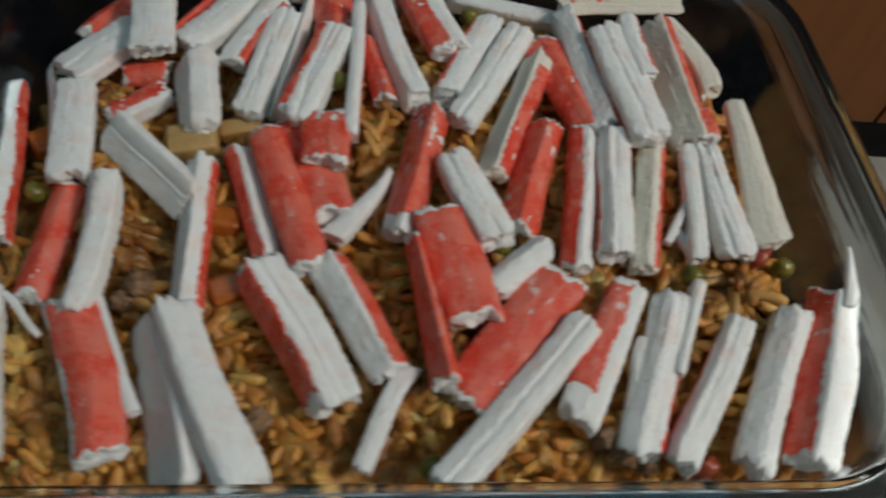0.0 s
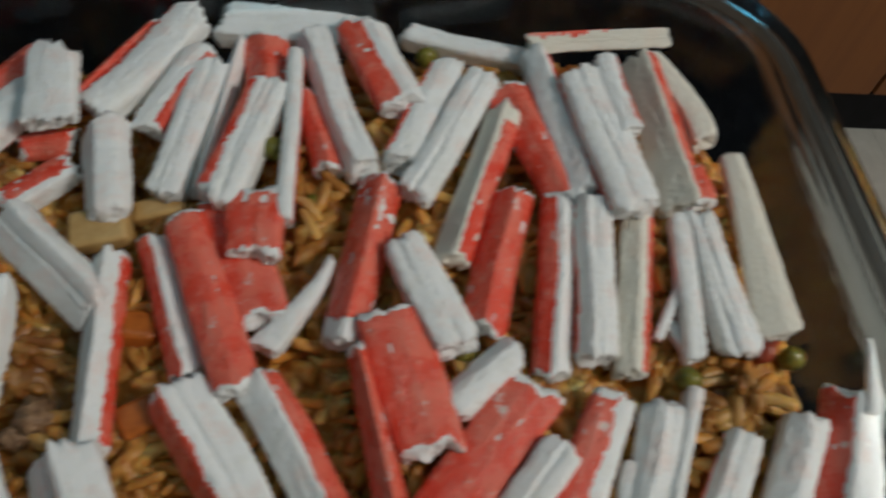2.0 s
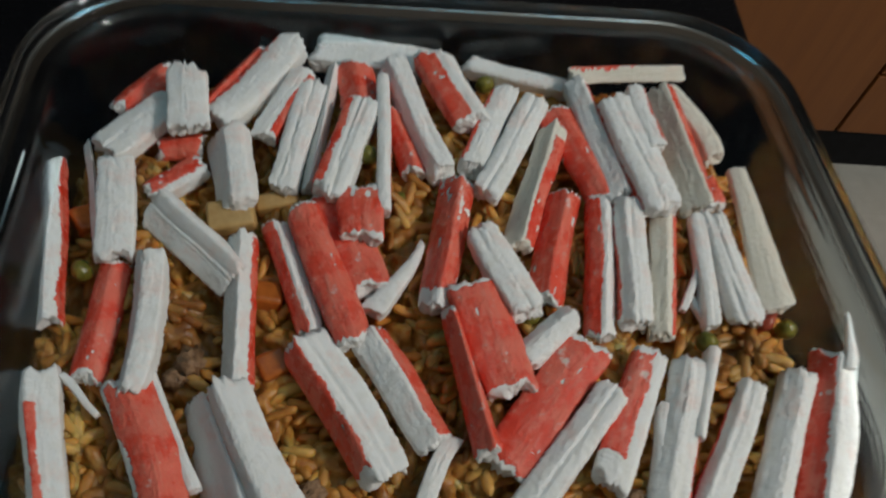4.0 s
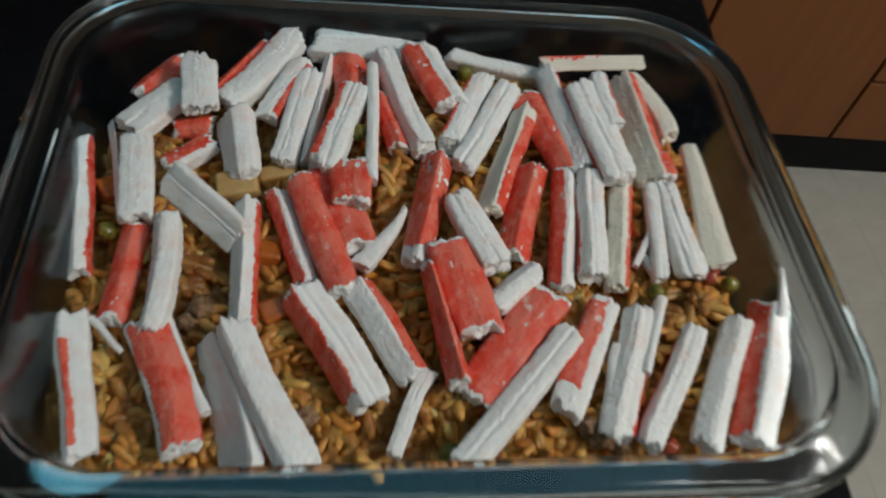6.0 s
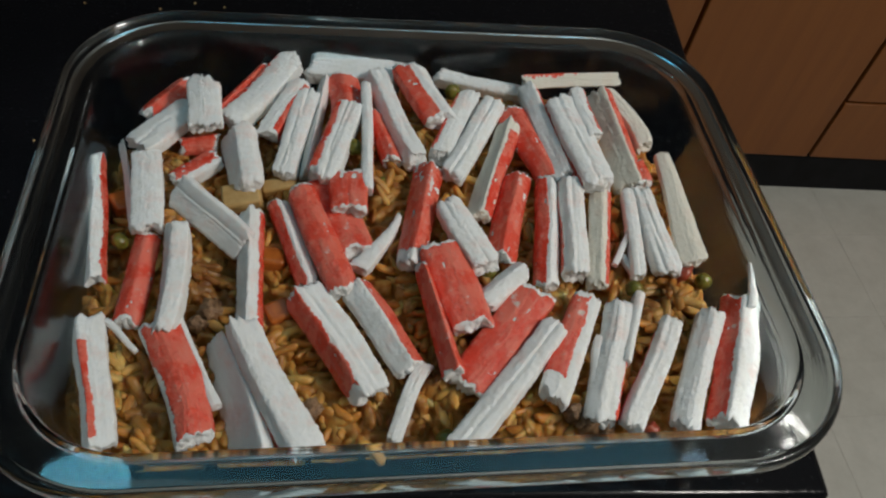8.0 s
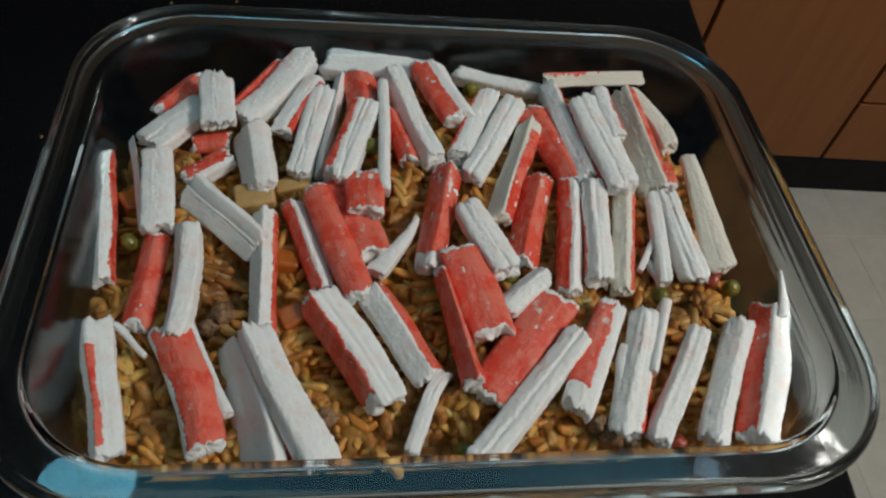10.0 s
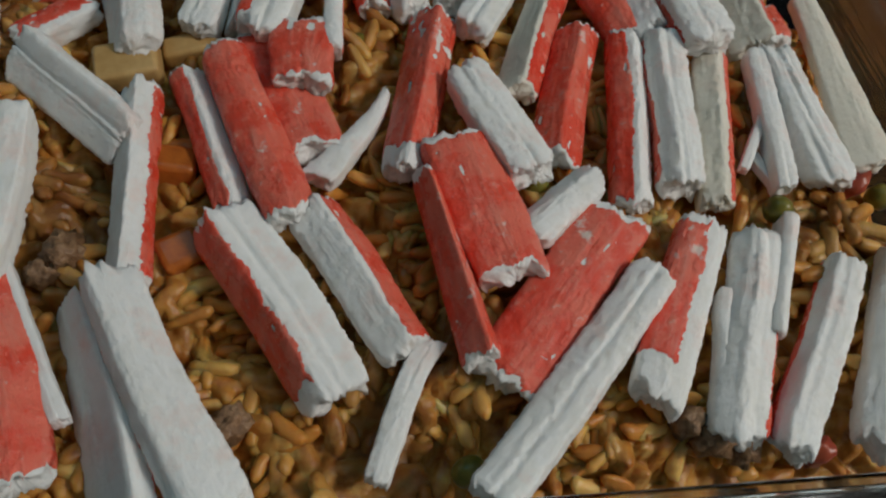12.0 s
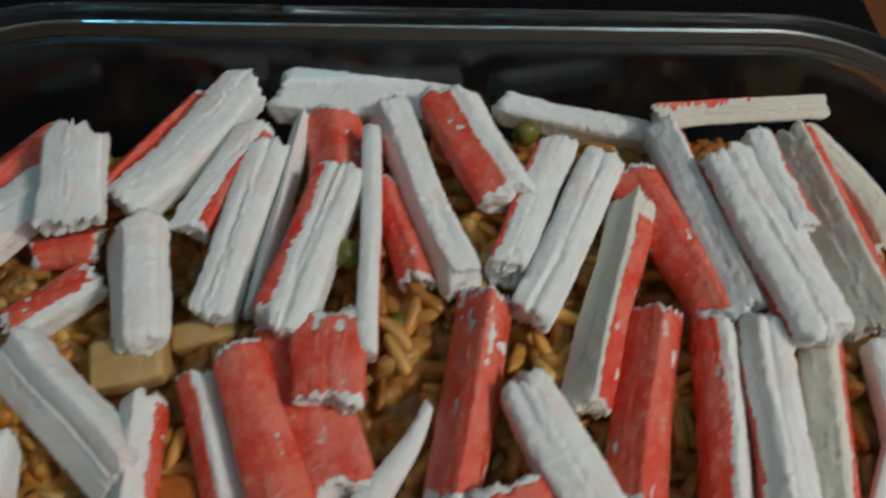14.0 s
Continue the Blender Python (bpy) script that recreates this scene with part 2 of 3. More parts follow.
DOOR = (("door", 0.112, 0.70), ("drawer_front", 0.706, 0.855))
DRAWERS = (("drawer_front", 0.112, 0.268), ("drawer_front", 0.274, 0.47), ("drawer_front", 0.476, 0.66), ("drawer_front", 0.666, 0.855))
for x0, x1 in ((-0.13, 0.258), (0.26, 0.648), (0.65, 1.038), (1.04, 1.428), (1.43, 1.818)):
    cabinet(x0, x1, -2.2, DRAWERS if x0 == 1.04 else DOOR)
worktop = part("worktop", box_bm((-0.14, 0.915, 0.862), (1.83, 1.52, 0.9), 0.006), TOE)
tagged(worktop, "dark kitchen worktop on the wooden cabinets", "worktop")

# ---- stove ----
def slab(name, corners, low, high, bevel, parent, label=""):
    """An upright prism over the given corners (anticlockwise), its edges rounded."""
    bm = bmesh.new()
    face = bm.faces.new([bm.verts.new((x, y, low)) for x, y in corners])
    top = bmesh.ops.extrude_face_region(bm, geom=[face])
    bmesh.ops.translate(bm, vec=(0, 0, high - low), verts=[v for v in top["geom"] if isinstance(v, bmesh.types.BMVert)])
    bmesh.ops.recalc_face_normals(bm, faces=bm.faces)
    bmesh.ops.bevel(bm, geom=bm.edges[:], offset=bevel, segments=3, affect="EDGES", profile=0.5)
    flat = sorted(bm.faces, key=lambda f: -f.calc_area())[:6]
    for f in bm.faces:
        f.smooth = f not in flat
    return part(name, bm, STOVE, parent, label)


stove = new("stove")
tagged(stove, "black enamel stove with a glossy top", "stove")
slab("cooktop", ((-0.57, -0.0897), (0.179, -0.1250), (0.2385, 0.495), (-0.57, 0.53)), 0.889, 0.910, 0.004, stove, "glossy black cooktop with rounded edge")
slab("body", ((-0.54, -0.060), (0.145, -0.095), (0.205, 0.47), (-0.54, 0.50)), 0.0, 0.8885, 0.004, stove)
slab("oven_door", ((-0.53, -0.082), (0.135, -0.1165), (0.137, -0.0955), (-0.53, -0.061)), 0.16, 0.80, 0.004, stove)
slab("back_panel", ((-0.57, 0.531), (0.2335, 0.496), (0.238, 0.545), (-0.57, 0.58)), 0.80, 1.05, 0.006, stove)


# ---- glass dish ----
RIM_X, RIM_Y, RIM_R = 0.1685, 0.1335, 0.057


def ring(inset, z, steps=14, long=10):
    """A rounded rectangle, inset from the rim's outer edge, anticlockwise."""
    hx, hy, r = RIM_X - inset, RIM_Y - inset, max(RIM_R - 0.8 * inset, 0.02)
    out = []
    for sx, sy, start in ((1, 1, 0), (-1, 1, 90), (-1, -1, 180), (1, -1, 270)):
        cx, cy = sx * (hx - r), sy * (hy - r)
        for k in range(steps + 1):
            a = radians(start + 90 * k / steps)
            out.append((cx + r * math.cos(a), cy + r * math.sin(a), z))
        nx, ny = {0: (-1, 1), 90: (-1, -1), 180: (1, -1), 270: (1, 1)}[start]
        ex, ey = nx * (hx - r), ny * (hy - r)
        a = radians(start + 90)
        p, q = out[-1], (ex + r * math.cos(a), ey + r * math.sin(a), z)
        for k in range(1, long):
            u = k / long
            out.append((p[0] + (q[0] - p[0]) * u, p[1] + (q[1] - p[1]) * u, z))
    return out


def lathe_rings(name, profile, mat, close_first=True, close_last=True):
    rings = [ring(i, z) for i, z in profile]
    n = len(rings[0])
    verts = [v for r in rings for v in r]
    faces = []
    for k in range(len(rings) - 1):
        for j in range(n):
            faces.append((k * n + j, k * n + (j + 1) % n, (k + 1) * n + (j + 1) % n, (k + 1) * n + j))
    if close_first:
        faces.append(tuple(reversed(range(n))))
    if close_last:
        faces.append(tuple((len(rings) - 1) * n + j for j in range(n)))
    return mesh_object(name, verts, faces, mat)


dish = new("baking_dish")
dish.location = (-0.0008, 0.0008, 0.9105)
tagged(dish, "clear glass rectangular baking dish with rounded corners on the stove", "baking dish")
bowl = lathe_rings("bowl", [
    (0.0396, 0.0000), (0.0316, 0.0012), (0.0261, 0.0050), (0.0224, 0.0120), (0.0196, 0.0260), (0.0174, 0.0400), (0.0161, 0.0480), (0.0155, 0.0512), (0.0150, 0.0525),
    (0.0143, 0.0532), (0.0140, 0.0534), (0.0137, 0.0533), (0.0045, 0.0500), (0.0042, 0.0499), (0.0032, 0.0495), (0.0018, 0.0497), (0.0006, 0.0510), (0.0, 0.0535), (0.0003, 0.0566),
    (0.0012, 0.0582), (0.0022, 0.0586), (0.0030, 0.0581), (0.0035, 0.0571), (0.0039, 0.0565), (0.0042, 0.0564), (0.0045, 0.0564), (0.0155, 0.0564), (0.0158, 0.0564), (0.0161, 0.0563), (0.0168, 0.0559),
    (0.0173, 0.0549), (0.0179, 0.0515), (0.0196, 0.0400), (0.0221, 0.0260), (0.0252, 0.0130), (0.0296, 0.0068), (0.0356, 0.0048), (0.0456, 0.0042)], GLASS)
bowl.parent = dish
bowl.visible_shadow = False


TABLE = np.random.default_rng(77).uniform(-1, 1, 65536)


def grit(x, y, z):
    """Smooth value noise between about -1 and 1 over arrays of coordinates."""
    x, y, z = np.broadcast_arrays(x, y, z)
    ix, iy, iz = np.floor(x).astype(np.int64), np.floor(y).astype(np.int64), np.floor(z).astype(np.int64)
    fx, fy, fz = x - ix, y - iy, z - iz
    fx, fy, fz = fx * fx * (3 - 2 * fx), fy * fy * (3 - 2 * fy), fz * fz * (3 - 2 * fz)

    def at(i, j, k):
        return TABLE[((ix + i) * 73856093 ^ (iy + j) * 19349663 ^ (iz + k) * 83492791) & 65535]

    def line(j, k):
        return at(0, j, k) * (1 - fx) + at(1, j, k) * fx

    return (line(0, 0) * (1 - fy) + line(1, 0) * fy) * (1 - fz) + (line(0, 1) * (1 - fy) + line(1, 1) * fy) * fz


# ---- rice ----
def top_height(x, y):
    """Height of the sticks' upper faces over the dish."""
    return 0.949 + 0.04 * x + 0.08 * y + max(0.0, min(0.0046, 0.0039 + 0.024 * x + 0.003 * y - 0.19 * x * x - 0.43 * y * y))


def inside(x, y, margin=0.0):
    """How far a point lies inside the heap's outline (metres, positive inside)."""
    cx, cy = -0.005, -0.001
    hx, hy = 0.1445 - margin, 0.1055 - margin
    px, py = abs(x - cx), abs(y - cy)
    r = 0.075 if y > cy else 0.035
    qx, qy = px - (hx - r), py - (hy - r)
    return r - (math.hypot(max(qx, 0), max(qy, 0)) + min(max(qx, qy), 0))


MOUNDS = ((0.119, -0.037), (-0.013, 0.022), (-0.030, -0.093), (0.052, -0.096), (-0.100, -0.022), (0.012, 0.062))


def rice_height(x, y):
    d = inside(x, y)
    fall = max(0.0, 1 - d / 0.03) ** 2
    lumps = 0.0062 * noise.noise((x * 38, y * 38, 1.7)) - 0.0006 + 0.0030 * noise.noise((x * 85, y * 85, 4.1))
    lumps = min(lumps, 0.0026) + sum(0.0042 * math.exp(-((x - mx) ** 2 + (y - my) ** 2) / 0.0115 ** 2) for mx, my in MOUNDS)
    return top_height(x, y) - 0.0095 + lumps - 0.011 * min(fall, 1.2)


def grain_template(around=7, along=6):
    pts = [(-0.5, 0, 0)]
    for k in range(1, along):
        u = -math.cos(math.pi * k / along)
        r = math.sqrt(max(0, 1 - abs(u) ** 4.6)) * 0.5
        for j in range(around):
            a = 2 * math.pi * j / around
            pts.append((u * 0.5, r * math.cos(a), r * math.sin(a)))
    pts.append((0.5, 0, 0))
    faces = [(0, 1 + (j + 1) % around, 1 + j) for j in range(around)]
    for k in range(along - 2):
        for j in range(around):
            a, b = 1 + k * around + j, 1 + k * around + (j + 1) % around
            faces.append((a, b, b + around, a + around))
    last, base = len(pts) - 1, 1 + (along - 2) * around
    faces += [(base + j, base + (j + 1) % around, last) for j in range(around)]
    return np.array(pts), faces


def rice_mass(count):
    """The packed rice: a surface out of many blunt grains that melt into one another."""
    rng = np.random.default_rng(4)
    step = 0.00058
    xs, ys = np.arange(-0.151, 0.1412, step), np.arange(-0.1115, 0.1055, step)
    ground = np.array([[rice_height(x, y) if inside(x, y) > -0.004 else 0.918 for x in xs[::4]] for y in ys[::4]])
    ground = np.repeat(np.repeat(ground, 4, 0), 4, 1)[:len(ys), :len(xs)] - 0.0034
    for axis in (0, 1):
        for _ in range(3):
            ground = (np.roll(ground, 2, axis) + ground + np.roll(ground, -2, axis)) / 3
    sharp = 2600.0
    total = np.exp(sharp * (ground - 0.93))
    for _ in range(count):
        x, y = rng.uniform(-0.150, 0.141), rng.uniform(-0.110, 0.105)
        if inside(x, y) < 0.0:
            continue
        length, thick = rng.uniform(0.0056, 0.0070), rng.uniform(0.0024, 0.0028)
        turn, slope = rng.uniform(0, 6.283), rng.normal(0, 0.28)
        top = rice_height(x, y) + rng.uniform(-0.0050, 0.0020)
        i0, i1 = np.searchsorted(xs, (x - 0.0074, x + 0.0074))
        j0, j1 = np.searchsorted(ys, (y - 0.0074, y + 0.0074))
        gx, gy = np.meshgrid(xs[i0:i1] - x, ys[j0:j1] - y)
        along, across = gx * math.cos(turn) + gy * math.sin(turn), -gx * math.sin(turn) + gy * math.cos(turn)
        q = (abs(along) / length) ** 2.8 + (across / thick) ** 2
        high = top + slope * along - thick + thick * np.sqrt(np.clip(1 - q, 0, 1))
        total[j0:j1, i0:i1] += np.where(q < 1, np.exp(sharp * (high - 0.93)), 0)
    z = np.log(total) / sharp + 0.93
    for scale, size in ((210.0, 0.0006), (480.0, 0.0003)):
        z += size * np.array([[noise.noise((x * scale, y * scale, 2.2)) for x in xs] for y in ys])
    n, m = len(xs), len(ys)
    gx, gy = np.meshgrid(xs, ys)
    verts = np.stack([gx, gy, z], -1).reshape(-1, 3)
    keep = np.array([inside(x, y) > -0.003 for x, y, _ in verts]).reshape(m, n)
    cell = keep[:-1, :-1] & keep[1:, 1:] & keep[:-1, 1:] & keep[1:, :-1]
    j, i = np.nonzero(cell)
    a = j * n + i
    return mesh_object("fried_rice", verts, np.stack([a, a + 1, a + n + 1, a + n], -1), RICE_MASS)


def rice_grains(count):
    """Loose grains that cling together in small bundles of one rough direction."""
    rng = np.random.default_rng(11)
    pts, faces = grain_template(9, 8)
    verts, out, made = [], [], 0
    while made < count:
        cx, cy = rng.uniform(-0.149, 0.140), rng.uniform(-0.109, 0.104)
        if inside(cx, cy) < 0.001:
            continue
        lie, rise = rng.uniform(0, 6.28), rng.normal(0, 0.22)
        lift = rng.uniform(-0.0030, 0.0010)
        for _ in range(rng.integers(3, 8)):
            x, y = cx + rng.normal(0, 0.0042), cy + rng.normal(0, 0.0042)
            if inside(x, y) < 0.001:
                continue
            length, thick = rng.uniform(0.0100, 0.0140), rng.uniform(0.0034, 0.0045)
            m = Euler((rng.uniform(0, 6.28), rise + rng.normal(0, 0.16), lie + rng.normal(0, 0.45))).to_matrix()
            p = pts * (length, thick, thick * rng.uniform(0.72, 0.92))
            p[:, 1] *= 1 + 0.12 * np.sin(p[:, 0] / length * 5 + rng.uniform(0, 6))
            p[:, 1] += rng.uniform(-1, 1) * 0.0009 * ((p[:, 0] / length * 2) ** 2)
            p = p @ np.array(m).T + (x, y, rice_height(x, y) + lift + rng.uniform(-0.0012, 0.0012))
            for scale, size in ((230, 0.00062), (620, 0.00036)):
                p += size * np.stack([grit(p[:, 0] * scale + made, p[:, 1] * scale, p[:, 2] * scale + k) for k in (0.3, 40.3, 80.3)], -1)
            base = made * len(pts)
            verts.append(p)
            out += [tuple(base + i for i in f) for f in faces]
            made += 1
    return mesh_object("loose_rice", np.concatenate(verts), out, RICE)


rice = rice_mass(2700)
tagged(rice, "moist orange fried rice packed in the glass dish", "rice", kind="stuff")
tagged(rice_grains(1150), "loose orange rice grains on the packed rice", "rice", kind="stuff")


# ---- crab sticks ----
STICKS, THREADS = [], []
for n in range(4):
    tv, tf = [], []
    for q in range(6):
        f = q / 5
        cy, cz, r = 0.0007 * math.sin(f * (2 + n)), -0.0008 * f * f, 0.00055 * (1 - 0.75 * f)
        tv += [(0.0034 * f, cy + r * math.cos(e * 1.2566), cz + r * 0.7 * math.sin(e * 1.2566)) for e in range(5)]
    for q in range(5):
        tf += [(q * 5 + e, q * 5 + (e + 1) % 5, q * 5 + 5 + (e + 1) % 5, q * 5 + 5 + e) for e in range(5)]
    tf.append((25, 26, 27, 28, 29))
    me = bpy.data.meshes.new("fibre")
    me.from_pydata(tv, [], tf)
    me.materials.append(FLESH)
    THREADS.append(me)


def facets(w, h, roof):
    """The planes of a stick's section as (normal angle, distance): base, sides and a roof whose ridge lies at roof[0] across the width, with
    its left and right edges at roof[1] and roof[2] of half the height."""
    xr, el, er = roof
    planes = [(-math.pi / 2, h / 2), (0.0, w / 2), (math.pi, w / 2)]
    for ex, ez, sign in ((-w / 2, el * h / 2, 1), (w / 2, er * h / 2, -1)):
        rx, rz = xr * w / 2, h / 2
        dx, dz = (rx - ex) * sign, (rz - ez) * sign
        if abs(rx - ex) < w * 0.04:
            continue
        ang = math.atan2(dx * 1.0, -dz)
        planes.append((ang, rx * math.cos(ang) + rz * math.sin(ang)))
    return [(n, d) for n, d in planes if d > 1e-5]


def stick(a, b, w, h, skin=None, tilt=0.0, bend=0.0, taper=1.0, roof=(0.0, 0.72, 0.72), grooves=(), rag=0.0022, flesh=FLESH, patchy=0.0, hard=11, bare=(0.0, 0.0)):
    """A torn piece of crab stick from a to b (its axis); skin: the angles of the section that carry the red skin, 0 on its right side, 90 on top;
    patchy: how much of the skin has come off; bare: lengths without skin at its two ends."""
    seed = len(STICKS) * 7.31
    dice = random.Random(len(STICKS) + 3)
    a, b = Vector(a), Vector(b)
    ahead = (b - a).normalized()
    side = Vector((0, 0, 1)).cross(ahead).normalized()
    up = ahead.cross(side).normalized()
    length, mid = (b - a).length, (a + b) / 2
    wide = w > 0.0065
    rings, base_n = max(20, int(length / 0.00055)), 52 if wide else 20
    rag = min(rag, w * 0.22)
    if skin and skin[1] - skin[0] > 150:
        hard = 6
    k = min(1.0, min(w, h) / 0.009)
    planes = sorted(facets(w, h, roof), key=lambda f: f[0] % (2 * math.pi))
    angles, corners = [2 * math.pi * j / base_n for j in range(base_n)], []
    for (n1, d1), (n2, d2) in zip(planes, planes[1:] + planes[:1]):
        det = math.cos(n1) * math.sin(n2) - math.sin(n1) * math.cos(n2)
        if abs(det) > 0.05:
            corner = math.atan2((d2 * math.cos(n1) - d1 * math.cos(n2)) / det, (d1 * math.sin(n2) - d2 * math.sin(n1)) / det)
            corners.append(corner)
            angles += [corner % (2 * math.pi) + e for e in (-0.09, -0.03, 0.03, 0.09)]
    ang = np.array(sorted(set(round(g % (2 * math.pi), 4) for g in angles)))
    around = len(ang)
    u = np.linspace(0, 1, rings + 1)[:, None]
    s = (u - 0.5) * length
    c, e = np.cos(ang), np.sin(ang)

    def wrap(v):
        return (v + math.pi) % (2 * math.pi) - math.pi

    # the plain section and where its edges run
    r0 = sum(np.maximum(np.cos(ang - n), 1e-9) ** hard / d ** hard for n, d in planes) ** (-1.0 / hard)
    edge = np.zeros(around)
    for corner in corners:
        edge = np.maximum(edge, np.exp(-((wrap(ang - corner) * r0 / 0.0011) ** 2)))
    px, py = r0 * c, r0 * e
    # where the skin lies, in metres inside its torn outline
    if skin:
        a0, a1 = radians(skin[0]), radians(skin[1])
        centre = (a0 + a1) / 2
        turn = centre + wrap(ang - centre)
        mean = 0.5 * (w + h) / 2
        torn = 0.0010 * grit(s * 80, seed, 1.1) + 0.0005 * grit(s * 330, seed, 2.1) + 0.0005 * grit(s * 1300, seed, 3.1)
        torn2 = 0.0010 * grit(s * 80, seed, 4.1) + 0.0005 * grit(s * 330, seed, 5.1) + 0.0005 * grit(s * 1300, seed, 6.1)
        cover = np.minimum((turn - a0) * mean + torn, (a1 - turn) * mean + torn2)
        frayed = 0.0012 + 0.0016 * grit(px * 380, py * 380, seed) + 0.0008 * grit(px * 1100, py * 1100, seed)
        cover = np.minimum(cover, np.minimum(u * length - frayed - bare[0], (1 - u) * length - frayed - bare[1]))
        holes = 0.6 * grit(s * 150 + seed, px * 330, py * 330) + 0.4 * grit(s * 480, px * 900, py * 900 + seed)
        cover = np.minimum(cover, (0.62 - patchy - holes) * 0.003)
        red = np.clip(cover / 0.0006 + 0.5, 0, 1)
    else:
        red = 0.0
    # lumps, fibres, crumbs, crumbled edges
    wave = 1 + 0.06 * grit(u * 2.6 + seed, 0.0, 1.0)
    r = r0 + k * (0.00030 * grit(s * 75 + seed, px * 130, py * 130) + 0.00012 * grit(s * 380, px * 380 + seed, py * 380))
    rough = 1 - 0.55 * red
    r = r + k * rough * (0.00020 * grit(s * 70 + seed, px * 950, py * 950) + 0.00012 * grit(s * 220, px * 1500, py * 1500 + seed) + 0.00017 * grit(s * 900, px * 900, py * 900 + seed) + 0.00014 * grit(s * 1700, px * 1700, py * 1700 + seed))
    r = r - k * rough * edge * (0.0006 * np.maximum(0, grit(s * 190 + seed, c * 2, e * 2) - 0.2) + 0.00022 * grit(s * 430, c * 2 + seed, e * 2) + 0.00022 * grit(s * 1050, c * 3 + seed, e * 3) + 0.00012 * grit(s * 1700, c * 3, e * 3 + seed))
    for n, g in enumerate(grooves):
        away = wrap(ang - radians(g) - 0.20 * grit(u * length * 30 + seed, n, 3.0) - 0.04 * grit(u * length * 400 + seed, n, 3.0))
        deep = 0.0011 * k * np.maximum(0.0, 0.35 + 1.0 * grit(u * length * 45 + seed, n, 1.5))
        r = r - deep * np.exp(-((away / 0.17) ** 2))
    t = radians(tilt) + 0.10 * grit(u * 1.6 + seed, 0.0, 7.0)
    taps = (1 + (taper - 1) * u) / (0.5 + 0.5 * taper) * wave
    sway = bend * 4 * u * (1 - u) + 0.0009 * grit(u * 2.0 + seed, 3.3, 0.0)
    sag = 0.0006 * grit(u * 1.7 + seed, 8.8, 0.0)

    def tear(x, y, end):
        return rag * (1.2 * grit(x * 150 + seed, y * 150, end) + 0.45 * grit(x * 520, y * 520 + seed, end) + 0.4 * grit(x * 1300, y * 1300 + seed, end))

    def place(radius, scale=1.0):
        """Points in the stick's own frame: along, side, up."""
        x, y = radius * c * taps * scale, radius * e * scale
        near = np.maximum(0.0, 1 - np.minimum(u, 1 - u) * length / 0.0024)
        shrink = 1 - 0.10 * near ** 2
        x, y = x * shrink, y * shrink
        fade = max(0.006, 0.14 * length)
        along = s + tear(px, py, 5.0) * np.maximum(0, 1 - u * length / fade) + tear(px, py, 25.0) * np.maximum(0, 1 - (1 - u) * length / fade)
        return np.stack([along, x * np.cos(t) - y * np.sin(t) + sway, x * np.sin(t) + y * np.cos(t) + sag], -1)

    body = place(r)
    v = ang / 6.283 * 2 * (w + h)
    uv = np.stack(np.broadcast_arrays(s + length / 2 + seed, v + seed), -1).reshape(-1, 2)
    own, uvs = [body.reshape(-1, 3)], [uv]
    i, j = np.meshgrid(np.arange(rings), np.arange(around), indexing="ij")
    p, q = (i * around + j).ravel(), (i * around + (j + 1) % around).ravel()
    quads = np.stack([p, q, q + around, p + around], -1)
    faces = [tuple(f) for f in quads.tolist()]
    count = (rings + 1) * around
    for first, row, end in ((True, 0, 5.0), (False, rings, 25.0)):
        rim = body[row]
        flat = rim.copy()
        flat[:, 0] = s[row]
        heart = flat.mean(0)
        prev = row * around
        for step in (0.86, 0.70, 0.52, 0.34, 0.16):
            inner = heart + (flat - heart) * step
            inner[:, 0] = s[row] + tear(px * step, py * step, end) + rag * 0.3 * grit(px * step * 2200, py * step * 2200, seed)
            own.append(inner)
            uvs.append(np.stack([seed + ang * 0.0012, seed + step * 0.004 + 0 * ang], -1))
            for n in range(around):
                m = (n + 1) % around
                quad = (prev + n, prev + m, count + m, count + n)
                faces.append(quad[::-1] if first else quad)
            prev = count
            count += around
        cap = tuple(prev + n for n in range(around))
        faces.append(cap[::-1] if first else cap)
    turned = np.array([tuple(ahead), tuple(side), tuple(up)])
    ob = mesh_object("crab_stick", np.concatenate(own) @ turned, faces, flesh, uvs=np.concatenate(uvs))
    ob.location = mid
    size = "thin sliver" if w < 0.008 else "short piece" if length < 0.036 else "long piece" if length > 0.064 else "piece"
    if skin and skin[1] - skin[0] > 150:
        text = f"red-skinned {size} of imitation crab stick lying on rice"
    elif skin:
        text = f"{'cream' if flesh == CREAM else 'white'} fibrous {size} of crab stick with red skin edge"
    else:
        text = f"plain {'cream' if flesh == CREAM else 'white'} fibrous {size} of crab stick on rice"
    tagged(ob, text, "crab stick", "crab sticks on the rice")
    if skin:
        cover = np.broadcast_to(cover, (rings + 1, around))
        top = place(r + np.clip(cover * 1.2, -0.0003, 0.00022)).reshape(-1, 3)
        kept = quads[cover.ravel()[quads].max(1) > -0.0002]
        if len(kept):
            used, slim = np.unique(kept, return_inverse=True)
            film = mesh_object("red_skin", top[used] @ turned, slim.reshape(-1, 4).tolist(), SKIN, uvs=uv[used])
            film.parent = ob
            tagged(film, "thin glossy red skin with pale flecks")
